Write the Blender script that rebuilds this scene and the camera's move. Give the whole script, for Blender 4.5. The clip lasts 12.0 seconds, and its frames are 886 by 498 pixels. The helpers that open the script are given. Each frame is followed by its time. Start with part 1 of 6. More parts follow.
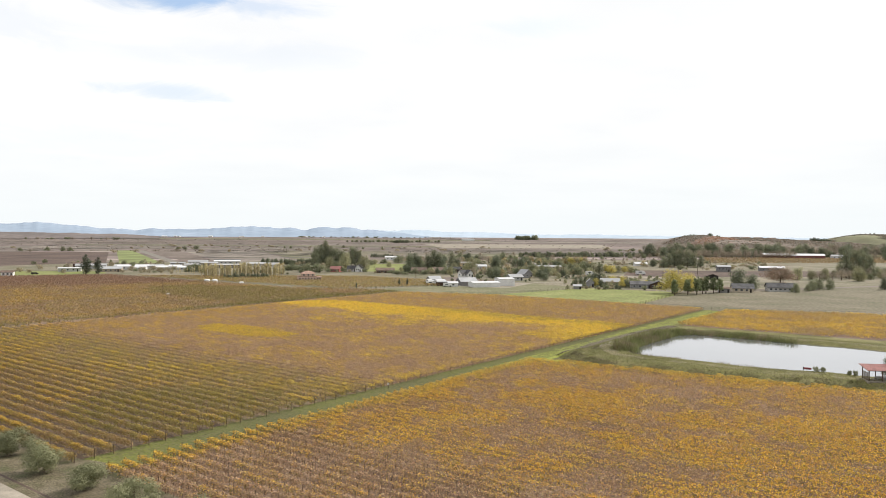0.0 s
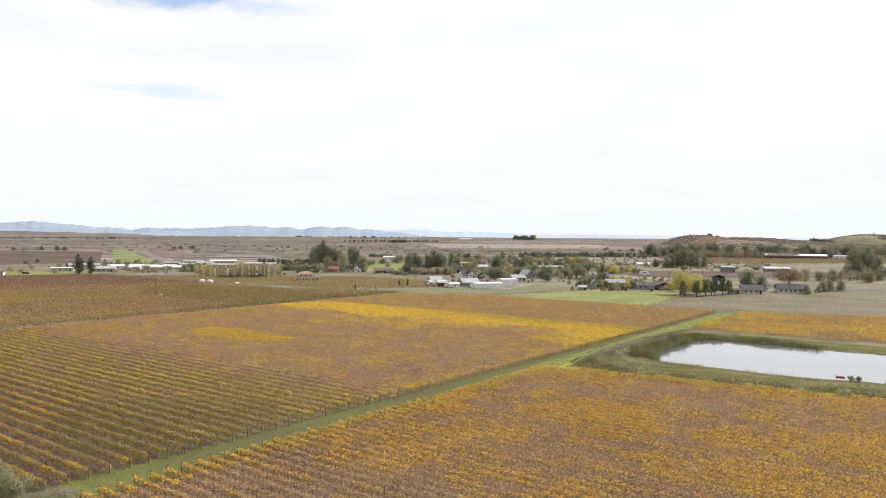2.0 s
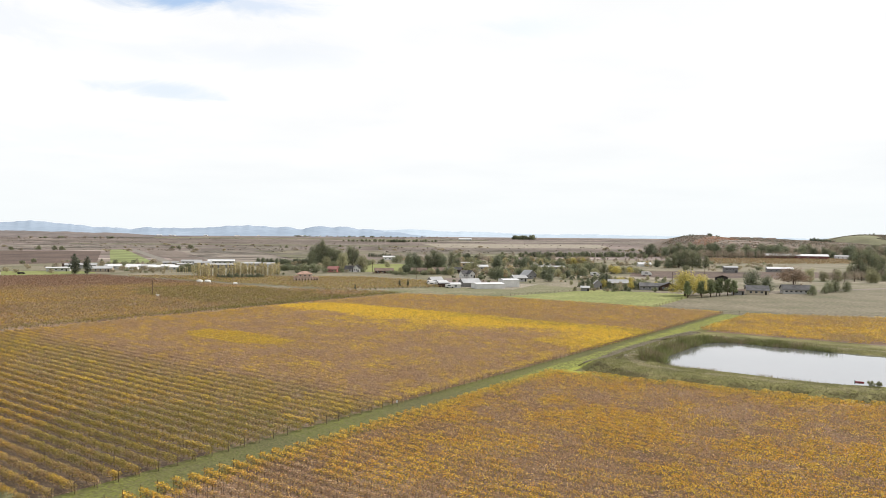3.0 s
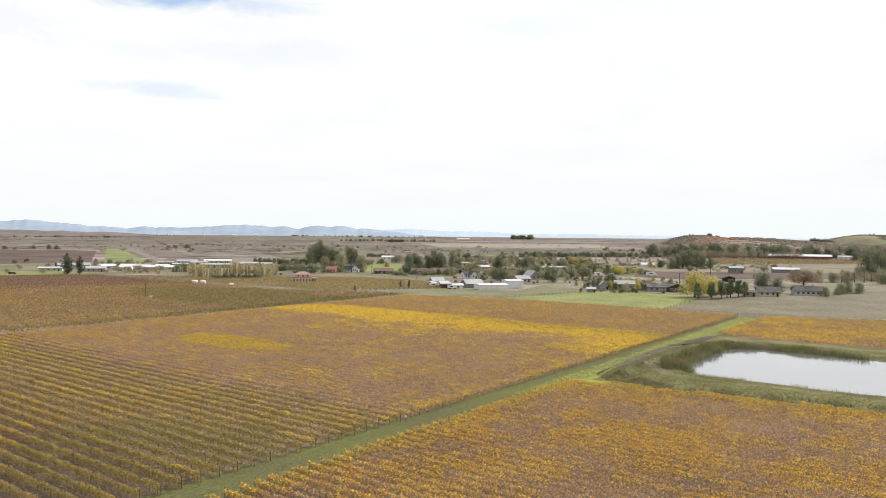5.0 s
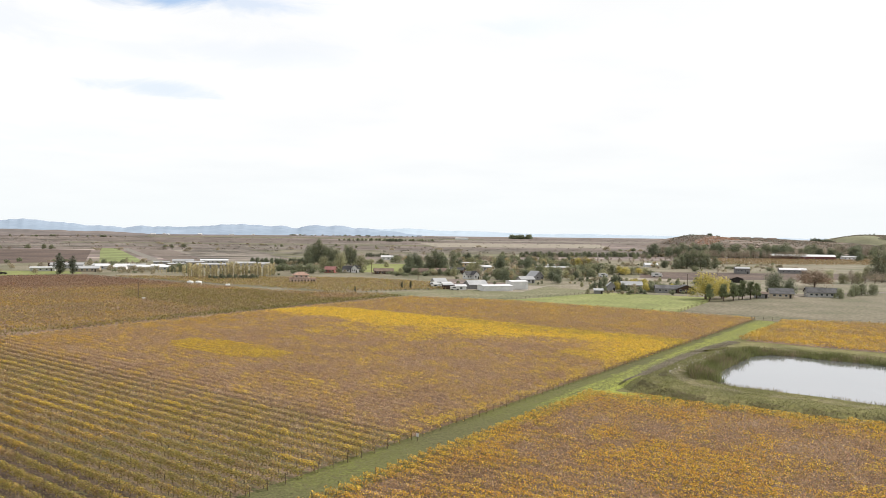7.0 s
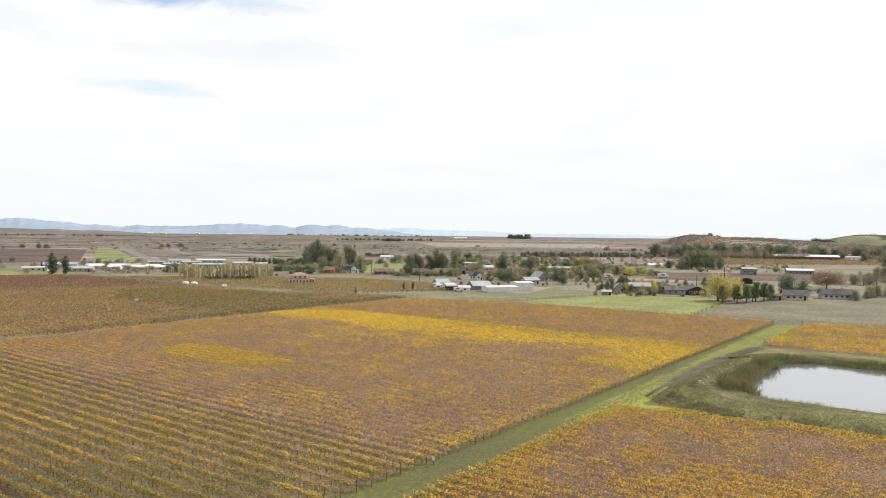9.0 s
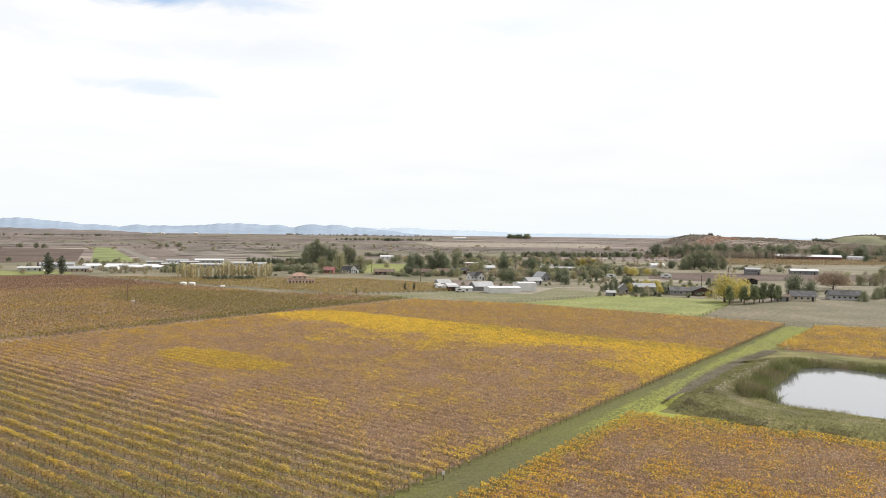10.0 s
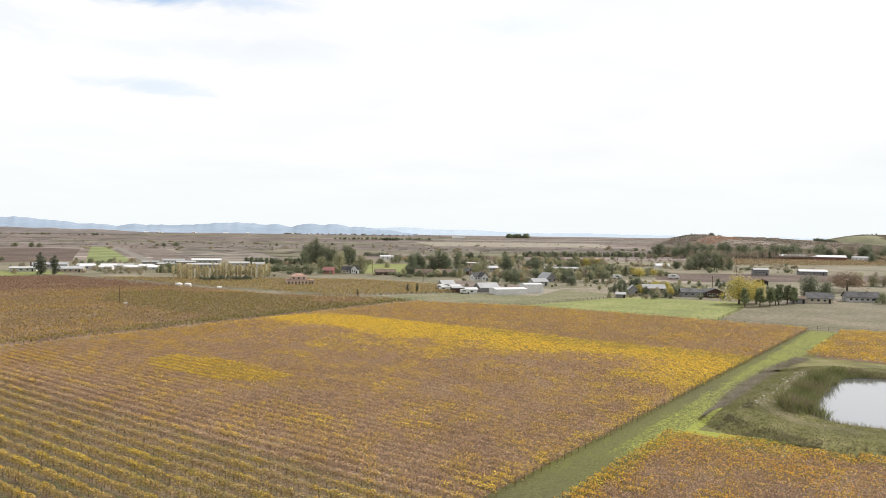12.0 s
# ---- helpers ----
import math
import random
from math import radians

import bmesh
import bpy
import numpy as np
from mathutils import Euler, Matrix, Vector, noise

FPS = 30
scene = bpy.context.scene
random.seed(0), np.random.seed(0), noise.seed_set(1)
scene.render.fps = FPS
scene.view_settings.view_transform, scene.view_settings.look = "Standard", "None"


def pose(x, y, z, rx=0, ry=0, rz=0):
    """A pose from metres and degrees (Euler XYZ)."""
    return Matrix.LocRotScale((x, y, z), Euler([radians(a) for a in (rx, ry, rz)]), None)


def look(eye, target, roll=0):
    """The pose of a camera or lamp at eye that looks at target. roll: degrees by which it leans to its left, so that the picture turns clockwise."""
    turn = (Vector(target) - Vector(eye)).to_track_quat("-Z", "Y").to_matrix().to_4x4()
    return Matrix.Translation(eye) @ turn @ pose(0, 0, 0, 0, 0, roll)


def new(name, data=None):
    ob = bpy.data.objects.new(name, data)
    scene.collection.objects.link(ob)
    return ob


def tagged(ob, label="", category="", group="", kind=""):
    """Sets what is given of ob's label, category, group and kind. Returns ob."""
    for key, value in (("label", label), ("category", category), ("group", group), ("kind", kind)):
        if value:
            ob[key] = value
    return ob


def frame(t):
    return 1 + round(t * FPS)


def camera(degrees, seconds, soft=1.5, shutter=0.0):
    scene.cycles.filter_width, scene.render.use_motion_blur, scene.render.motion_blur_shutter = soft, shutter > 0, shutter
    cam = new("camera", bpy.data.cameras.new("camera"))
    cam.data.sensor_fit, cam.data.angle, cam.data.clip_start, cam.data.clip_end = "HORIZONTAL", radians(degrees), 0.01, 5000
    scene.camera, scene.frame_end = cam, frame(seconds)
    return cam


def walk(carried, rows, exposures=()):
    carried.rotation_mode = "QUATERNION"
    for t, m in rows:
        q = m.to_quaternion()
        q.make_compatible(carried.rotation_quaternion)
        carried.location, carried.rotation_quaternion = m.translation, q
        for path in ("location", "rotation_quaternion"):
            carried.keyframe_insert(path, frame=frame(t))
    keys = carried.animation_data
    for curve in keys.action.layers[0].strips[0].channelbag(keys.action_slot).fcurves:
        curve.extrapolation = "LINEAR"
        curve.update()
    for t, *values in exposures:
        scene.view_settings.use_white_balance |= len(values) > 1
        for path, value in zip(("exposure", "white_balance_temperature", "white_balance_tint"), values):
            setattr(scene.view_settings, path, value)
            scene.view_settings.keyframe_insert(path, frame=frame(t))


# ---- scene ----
# A vineyard on a plain in late autumn, seen from a low flight under thin bright cloud.
cam = camera(62.2, 12.0, soft=0.55)
PATH = [
    (0, -0, 0, 33, 88.844, -0.338, 0.007),
    (0.5, -0.62, 2.91, 32.96, 88.839, -0.359, -0.047),
    (1, -1.24, 5.83, 32.92, 88.834, -0.38, -0.1),
    (1.5, -1.87, 8.77, 32.89, 88.829, -0.4, -0.152),
    (2, -2.5, 11.71, 32.85, 88.824, -0.42, -0.204),
    (2.5, -3.14, 14.66, 32.82, 88.818, -0.439, -0.255),
    (3, -3.79, 17.63, 32.79, 88.813, -0.458, -0.305),
    (4, -5.1, 23.59, 32.73, 88.801, -0.495, -0.403),
    (5, -6.43, 29.6, 32.68, 88.789, -0.529, -0.497),
    (5.5, -7.11, 32.62, 32.66, 88.782, -0.546, -0.544),
    (6, -7.79, 35.65, 32.64, 88.775, -0.563, -0.589),
    (6.5, -8.48, 38.7, 32.62, 88.768, -0.578, -0.634),
    (7, -9.17, 41.75, 32.6, 88.761, -0.594, -0.678),
    (8, -10.57, 47.89, 32.57, 88.747, -0.624, -0.763),
    (9, -12, 54.07, 32.54, 88.731, -0.652, -0.845),
    (9.5, -12.72, 57.18, 32.54, 88.723, -0.665, -0.885),
    (10, -13.45, 60.3, 32.53, 88.715, -0.678, -0.925),
    (10.5, -14.18, 63.43, 32.52, 88.707, -0.691, -0.963),
    (11, -14.92, 66.57, 32.52, 88.698, -0.703, -1.001),
    (11.5, -15.67, 69.72, 32.51, 88.69, -0.714, -1.038),
    (12, -16.42, 72.88, 32.51, 88.681, -0.726, -1.074),
]
walk(cam, [(t, pose(x, y, z, rx, ry, rz)) for t, x, y, z, rx, ry, rz in PATH], exposures=[(0.0, 0.0), (12.0, 0.0)])

# ---- light: thin bright cloud, a veiled sun ahead to the right ----
SUN_AZIMUTH, SUN_ELEVATION = 58.0, 38.0   # degrees from +y towards +x


def make_world():
    world = bpy.data.worlds.new("sky")
    scene.world = world
    world.use_nodes = True
    nt = world.node_tree
    nt.nodes.clear()
    n, l = nt.nodes.new, nt.links.new
    out, bg = n("ShaderNodeOutputWorld"), n("ShaderNodeBackground")
    sky = n("ShaderNodeTexSky")
    sky.sky_type = "NISHITA"
    sky.sun_disc = False
    sky.sun_elevation, sky.sun_rotation = radians(SUN_ELEVATION), radians(SUN_AZIMUTH)
    sky.air_density, sky.dust_density = 1.0, 2.0
    co = n("ShaderNodeTexCoord")
    sep = n("ShaderNodeSeparateXYZ")
    l(co.outputs["Generated"], sep.inputs[0])
    # cloud sheet: the direction carried on to a plane overhead
    up = n("ShaderNodeMath"); up.operation = "MAXIMUM"; up.inputs[1].default_value = 0.02
    l(sep.outputs["Z"], up.inputs[0])
    add = n("ShaderNodeMath"); add.operation = "ADD"; add.inputs[1].default_value = 0.1
    l(up.outputs[0], add.inputs[0])
    px = n("ShaderNodeMath"); px.operation = "DIVIDE"
    py = n("ShaderNodeMath"); py.operation = "DIVIDE"
    l(sep.outputs["X"], px.inputs[0]); l(add.outputs[0], px.inputs[1])
    l(sep.outputs["Y"], py.inputs[0]); l(add.outputs[0], py.inputs[1])
    plane = n("ShaderNodeCombineXYZ")
    l(px.outputs[0], plane.inputs[0]); l(py.outputs[0], plane.inputs[1])
    wisp = n("ShaderNodeTexNoise"); wisp.inputs["Scale"].default_value = 2.4; wisp.inputs["Detail"].default_value = 8
    wisp.inputs["Roughness"].default_value = 0.62; wisp.inputs["Distortion"].default_value = 0.7
    l(plane.outputs[0], wisp.inputs["Vector"])
    torn = n("ShaderNodeMapRange"); torn.inputs["To Min"].default_value, torn.inputs["To Max"].default_value = -0.75, 0.75
    torn.inputs["From Min"].default_value, torn.inputs["From Max"].default_value = 0.3, 0.7
    l(wisp.outputs["Fac"], torn.inputs["Value"])
    # torn gaps where blue shows through: direction (x, z), half width and height, depth
    last = None
    for cx, cz, sx, sz, depth in ((-0.330, 0.296, 0.085, 0.026, 0.95), (-0.225, 0.284, 0.09, 0.016, 0.45), (-0.350, 0.177, 0.055, 0.011, 0.42), (0.408, 0.262, 0.05, 0.035, 0.25), (0.115, 0.270, 0.06, 0.014, 0.22),
                                  (0.325, 0.225, 0.06, 0.012, 0.16), (-0.45, 0.11, 0.14, 0.02, 0.12), (-0.50, 0.235, 0.14, 0.022, 0.16), (-0.28, 0.225, 0.16, 0.018, 0.14), (0.6, 0.55, 0.3, 0.2, 0.8), (-0.7, 0.6, 0.25, 0.15, 0.8)):
        off = n("ShaderNodeVectorMath"); off.operation = "SUBTRACT"; off.inputs[1].default_value = (cx, 0, cz)
        l(co.outputs["Generated"], off.inputs[0])
        fit_in = n("ShaderNodeVectorMath"); fit_in.operation = "MULTIPLY"; fit_in.inputs[1].default_value = (1 / sx, 0, 1 / sz)
        l(off.outputs[0], fit_in.inputs[0])
        far = n("ShaderNodeVectorMath"); far.operation = "LENGTH"
        l(fit_in.outputs[0], far.inputs[0])
        edge = n("ShaderNodeMath"); edge.operation = "ADD"
        l(far.outputs["Value"], edge.inputs[0]); l(torn.outputs[0], edge.inputs[1])
        gap = n("ShaderNodeMapRange"); gap.interpolation_type = "SMOOTHSTEP"
        gap.inputs["From Min"].default_value, gap.inputs["From Max"].default_value = 0.2, 1.5
        gap.inputs["To Min"].default_value, gap.inputs["To Max"].default_value = depth, 0.0
        l(edge.outputs[0], gap.inputs["Value"])
        if last is None:
            last = gap
        else:
            both = n("ShaderNodeMath"); both.operation = "MAXIMUM"
            l(last.outputs[0], both.inputs[0]); l(gap.outputs[0], both.inputs[1])
            last = both
    fine = n("ShaderNodeTexNoise"); fine.inputs["Scale"].default_value = 0.8; fine.inputs["Detail"].default_value = 6
    l(plane.outputs[0], fine.inputs["Vector"])
    cloud = n("ShaderNodeValToRGB")
    cloud.color_ramp.elements[0].position, cloud.color_ramp.elements[0].color = 0.3, (0.945, 0.96, 0.975, 1)
    cloud.color_ramp.elements[1].position, cloud.color_ramp.elements[1].color = 0.6, (1.06, 1.055, 1.05, 1)
    l(fine.outputs["Fac"], cloud.inputs[0])
    blue = n("ShaderNodeVectorMath"); blue.operation = "SCALE"; blue.inputs["Scale"].default_value = 0.2
    l(sky.outputs[0], blue.inputs[0])
    mix = n("ShaderNodeMix"); mix.data_type = "RGBA"
    l(last.outputs[0], mix.inputs["Factor"]); l(blue.outputs[0], mix.inputs["B"]); l(cloud.outputs[0], mix.inputs["A"])
    # pale bluish veil low over the horizon
    low = n("ShaderNodeMapRange"); low.inputs["From Min"].default_value = 0.0; low.inputs["From Max"].default_value = 0.16
    low.inputs["To Min"].default_value = 1.0; low.inputs["To Max"].default_value = 0.0
    l(sep.outputs["Z"], low.inputs["Value"])
    veil = n("ShaderNodeMix"); veil.data_type = "RGBA"; veil.inputs["B"].default_value = (0.93, 0.972, 0.985, 1)
    l(low.outputs[0], veil.inputs["Factor"]); l(mix.outputs["Result"], veil.inputs["A"])
    l(veil.outputs["Result"], bg.inputs["Color"])
    # cloud is brightest overhead
    high = n("ShaderNodeMapRange"); high.interpolation_type = "SMOOTHSTEP"
    high.inputs["From Min"].default_value, high.inputs["From Max"].default_value = 0.3, 0.95
    high.inputs["To Min"].default_value, high.inputs["To Max"].default_value = 1.0, 1.15
    l(sep.outputs["Z"], high.inputs["Value"]); l(high.outputs[0], bg.inputs["Strength"])
    l(bg.outputs[0], out.inputs[0])


make_world()
sun = new("sun", bpy.data.lights.new("sun", "SUN"))
sun.data.energy, sun.data.angle, sun.data.color = 3.8, radians(5), (1.0, 0.95, 0.87)
az, el = radians(SUN_AZIMUTH), radians(SUN_ELEVATION)
toward = Vector((math.sin(az) * math.cos(el), math.cos(az) * math.cos(el), math.sin(el)))
sun.matrix_world = look(toward * 100, (0, 0, 0))


# ---- materials ----
def material(name, base, dark=None, light=None, scale=1.0, fine=20.0, rough=0.85, bump=0.3, metal=0.0, rand=0.0, spec=0.12, stretch=(1, 1, 1), grain=0.22, spread=0.3):
    """Two scales of colour variation in world metres, and fine relief."""
    m = bpy.data.materials.new(name)
    m.use_nodes = True
    nt = m.node_tree
    b = nt.nodes["Principled BSDF"]
    n, l = nt.nodes.new, nt.links.new
    geo, mp = n("ShaderNodeNewGeometry"), n("ShaderNodeMapping")
    mp.inputs["Scale"].default_value = stretch
    l(geo.outputs["Position"], mp.inputs["Vector"])
    a, f = n("ShaderNodeTexNoise"), n("ShaderNodeTexNoise")
    a.inputs["Scale"].default_value, a.inputs["Detail"].default_value = scale, 5
    f.inputs["Scale"].default_value, f.inputs["Detail"].default_value = fine, 3
    l(mp.outputs[0], a.inputs["Vector"]); l(mp.outputs[0], f.inputs["Vector"])
    dark = dark or tuple(c * (1 - spread) for c in base)
    light = light or tuple(min(c * (1 + spread * 0.8), 0.95) for c in base)
    r = n("ShaderNodeValToRGB")
    e = r.color_ramp.elements
    e[0].position, e[0].color = 0.32, (*dark, 1)
    e[1].position, e[1].color = 0.68, (*light, 1)
    mid = e.new(0.5); mid.color = (*base, 1)
    l(a.outputs["Fac"], r.inputs[0])
    g = n("ShaderNodeMapRange"); g.inputs["To Min"].default_value, g.inputs["To Max"].default_value = 0.85 - grain * 1.7, 0.85 + grain * 1.7
    g.inputs["From Min"].default_value, g.inputs["From Max"].default_value = 0.25, 0.75
    l(f.outputs["Fac"], g.inputs["Value"])
    s = n("ShaderNodeVectorMath"); s.operation = "SCALE"
    l(r.outputs[0], s.inputs[0]); l(g.outputs[0], s.inputs["Scale"])
    last = s
    if rand:
        oi, h = n("ShaderNodeObjectInfo"), n("ShaderNodeMapRange")
        h.inputs["To Min"].default_value, h.inputs["To Max"].default_value = 1 - rand, 1 + rand
        l(oi.outputs["Random"], h.inputs["Value"])
        last = n("ShaderNodeVectorMath"); last.operation = "SCALE"
        l(s.outputs[0], last.inputs[0]); l(h.outputs[0], last.inputs["Scale"])
    l(last.outputs[0], b.inputs["Base Color"])
    b.inputs["Roughness"].default_value, b.inputs["Metallic"].default_value = rough, metal
    b.inputs["Specular IOR Level"].default_value = spec
    if bump:
        bp = n("ShaderNodeBump"); bp.inputs["Strength"].default_value, bp.inputs["Distance"].default_value = bump, 0.05
        l(f.outputs["Fac"], bp.inputs["Height"]); l(bp.outputs[0], b.inputs["Normal"])
    return m


def leaf_material(name, through_light=0.3, rand=0.0):
    """Leaves that take their colour from the mesh's own tint, and let some light through."""
    m = bpy.data.materials.new(name)
    m.use_nodes = True
    nt = m.node_tree
    b, out = nt.nodes["Principled BSDF"], nt.nodes["Material Output"]
    n, l = nt.nodes.new, nt.links.new
    at = n("ShaderNodeAttribute"); at.attribute_name = "tint"
    col = at.outputs["Color"]
    if rand:
        oi, h, s = n("ShaderNodeObjectInfo"), n("ShaderNodeMapRange"), n("ShaderNodeVectorMath")
        h.inputs["To Min"].default_value, h.inputs["To Max"].default_value = 1 - rand, 1 + rand
        s.operation = "SCALE"
        l(oi.outputs["Random"], h.inputs["Value"]); l(col, s.inputs[0]); l(h.outputs[0], s.inputs["Scale"])
        col = s.outputs[0]
    tr, mx = n("ShaderNodeBsdfTranslucent"), n("ShaderNodeMixShader")
    l(col, b.inputs["Base Color"]); l(col, tr.inputs["Color"])
    b.inputs["Roughness"].default_value, b.inputs["Specular IOR Level"].default_value = 0.65, 0.25
    mx.inputs[0].default_value = through_light
    l(b.outputs[0], mx.inputs[1]); l(tr.outputs[0], mx.inputs[2]); l(mx.outputs[0], out.inputs[0])
    return m


M = {}
M["leaf"] = leaf_material("vine leaves")
M["tree_leaf"] = leaf_material("tree leaves", 0.35, 0.2)
M["plain"] = material("marsh plain", (0.235, 0.202, 0.175), (0.145, 0.122, 0.105), (0.34, 0.30, 0.245), 0.0075, 0.06, bump=0, stretch=(0.16, 1, 1), grain=0.3)


def plain_material():
    """Long field bands of straw, brown, mauve and dull green across the plain."""
    m = M["plain"]
    nt = m.node_tree
    ramp = next(q for q in nt.nodes if q.type == "VALTORGB")
    e = ramp.color_ramp.elements
    while len(e) > 1:
        e.remove(e[-1])
    e[0].position, e[0].color = 0.30, (0.12, 0.095, 0.08, 1)
    for p, c in ((0.40, (0.19, 0.15, 0.125)), (0.46, (0.235, 0.185, 0.17)), (0.5, (0.15, 0.135, 0.095)), (0.54, (0.25, 0.195, 0.175)), (0.60, (0.17, 0.13, 0.12)), (0.68, (0.36, 0.30, 0.26))):
        e.new(p).color = (*c, 1)
    return m


plain_material()
M["soil"] = material("vineyard soil with fallen leaves", (0.22, 0.148, 0.102), (0.16, 0.104, 0.072), (0.295, 0.21, 0.143), 0.06, 3.2, bump=0.5, grain=0.42)
M["cover"] = material("vineyard soil with grass", (0.175, 0.132, 0.084), (0.13, 0.118, 0.06), (0.225, 0.165, 0.112), 0.16, 3.0, bump=0.5, grain=0.35)
# brown soil, its colour darkened to stand for the tall canopy's shade
M["shaded_soil"] = material("brown soil darkened for vine shade", (0.118, 0.085, 0.06), (0.085, 0.062, 0.043), (0.16, 0.118, 0.085), 0.2, 3.4, bump=0.5, grain=0.35)
M["grass"] = material("mown grass lane", (0.14, 0.145, 0.045), (0.115, 0.112, 0.052), (0.175, 0.185, 0.045), 0.035, 2.5, bump=0.5, grain=0.28)
M["bank"] = material("rough bank grass", (0.165, 0.155, 0.052), (0.115, 0.11, 0.045), (0.235, 0.205, 0.10), 0.13, 1.8, bump=0.7, grain=0.25)
M["pasture"] = material("green pasture", (0.215, 0.235, 0.078), (0.18, 0.195, 0.07), (0.265, 0.27, 0.105), 0.05, 0.6, bump=0.2, grain=0.18)
M["dry"] = material("dry pasture", (0.168, 0.148, 0.098), (0.135, 0.128, 0.075), (0.21, 0.18, 0.125), 0.04, 0.6, bump=0.2, grain=0.2)
M["dry_green"] = material("rough green pasture", (0.185, 0.178, 0.10), (0.145, 0.15, 0.075), (0.235, 0.21, 0.135), 0.05, 0.6, bump=0.2, grain=0.22)
M["yard"] = material("village ground", (0.20, 0.178, 0.12), (0.14, 0.138, 0.082), (0.265, 0.228, 0.168), 0.03, 0.5, bump=0.2)
M["strip"] = material("bright young crop", (0.20, 0.225, 0.088), None, None, 0.02, 0.3, bump=0, grain=0.12)
M["plough"] = material("ploughed earth", (0.115, 0.082, 0.066), None, None, 0.02, 0.3, bump=0)
M["dirt"] = material("pale dirt track", (0.29, 0.255, 0.20), None, None, 0.1, 1.5, bump=0.2)
M["asphalt"] = material("worn asphalt", (0.22, 0.20, 0.17), None, None, 0.3, 12, bump=0.2, grain=0.1)
M["concrete"] = material("pale concrete edge", (0.34, 0.30, 0.24), None, None, 0.4, 8, bump=0.2, grain=0.1)
M["post"] = material("weathered wooden post", (0.12, 0.085, 0.06), None, None, 2, 20, rand=0.25)
M["bark"] = material("bark", (0.14, 0.105, 0.08), None, None, 1, 9, bump=0.6)
M["pale_bark"] = material("pale bark", (0.36, 0.30, 0.22), None, None, 1, 9, bump=0.6)
M["white_wall"] = material("white painted wall", (0.72, 0.71, 0.68), None, None, 0.3, 3, bump=0.05, rand=0.06, grain=0.07, spread=0.1)
M["grey_wall"] = material("grey boarded wall", (0.30, 0.29, 0.28), None, None, 0.3, 3, bump=0.1, rand=0.2, grain=0.07, spread=0.1)
M["cream_wall"] = material("cream stucco wall", (0.56, 0.48, 0.36), None, None, 0.3, 3, bump=0.1, grain=0.07, spread=0.1)
M["pale_wall"] = material("pale grey wall", (0.50, 0.49, 0.46), None, None, 0.3, 3, bump=0.1, rand=0.1, grain=0.07, spread=0.1)
M["tan_wall"] = material("tan stucco wall", (0.42, 0.35, 0.26), None, None, 0.3, 3, bump=0.1, rand=0.12, grain=0.07, spread=0.1)
M["pink_wall"] = material("pink stucco wall", (0.72, 0.55, 0.45), None, None, 0.3, 3, bump=0.1, grain=0.07, spread=0.1)
M["brown_wall"] = material("dark brown boarded wall", (0.10, 0.065, 0.05), None, None, 0.3, 3, bump=0.1, grain=0.07, spread=0.1)
M["red_wall"] = material("red painted wall", (0.40, 0.15, 0.13), None, None, 0.3, 3, bump=0.1, grain=0.07, spread=0.1)
M["barn_red"] = material("dull red barn wall", (0.20, 0.09, 0.078), None, None, 0.1, 1, bump=0.1, grain=0.07, spread=0.1)
M["grey_roof"] = material("grey shingle roof", (0.12, 0.117, 0.117), None, None, 0.4, 4, bump=0.3, rand=0.25)
M["brown_roof"] = material("brown shingle roof", (0.17, 0.125, 0.10), None, None, 0.4, 4, bump=0.3, rand=0.25)
M["tile_roof"] = material("terracotta roof", (0.37, 0.245, 0.19), None, None, 0.4, 4, bump=0.3)
M["metal_roof"] = material("pale metal roof", (0.66, 0.66, 0.66), None, None, 0.2, 2, rough=0.5, bump=0.05, rand=0.1, grain=0.07, spread=0.1)
M["dull_roof"] = material("dull metal roof", (0.40, 0.40, 0.40), None, None, 0.2, 2, rough=0.5, bump=0.05, rand=0.15, grain=0.07, spread=0.1)
M["green_roof"] = material("dull green roof", (0.10, 0.118, 0.105), None, None, 0.4, 4, bump=0.2)
M["red_roof"] = material("rusty red metal roof", (0.33, 0.155, 0.135), None, (0.38, 0.17, 0.15), 0.8, 5, rough=0.55, bump=0.1)
M["frame"] = material("painted window frame", (0.66, 0.65, 0.62), None, None, 1, 5, bump=0, grain=0.07, spread=0.1)
M["dark"] = material("dark timber", (0.045, 0.04, 0.036), None, None, 1, 5, bump=0.1)
M["plastic"] = material("white plastic tank", (0.74, 0.73, 0.69), None, None, 0.8, 6, rough=0.45, bump=0, grain=0.07, spread=0.1)
M["red_hull"] = material("red plastic hull", (0.33, 0.06, 0.06), None, None, 1.5, 9, rough=0.4, bump=0)
M["stone"] = material("pale stone", (0.46, 0.42, 0.35), None, None, 2, 12, bump=0.4, rand=0.2)
M["hill"] = material("dry hill", (0.215, 0.17, 0.14), (0.155, 0.132, 0.105), (0.26, 0.205, 0.165), 0.02, 0.12, bump=0, stretch=(0.4, 1.2, 3))
M["hill_red"] = material("hillside vines in red leaf", (0.33, 0.145, 0.075), None, None, 0.02, 0.2, bump=0)
M["hill_green"] = material("green hill", (0.19, 0.185, 0.105), None, None, 0.01, 0.2, bump=0, grain=0.1)
# distance haze is painted into this blue base colour
M["mountain"] = material("haze-coloured far mountains", (0.32, 0.385, 0.47), (0.30, 0.365, 0.445), (0.345, 0.41, 0.495), 0.003, 0.02, bump=0, spec=0, grain=0.04)


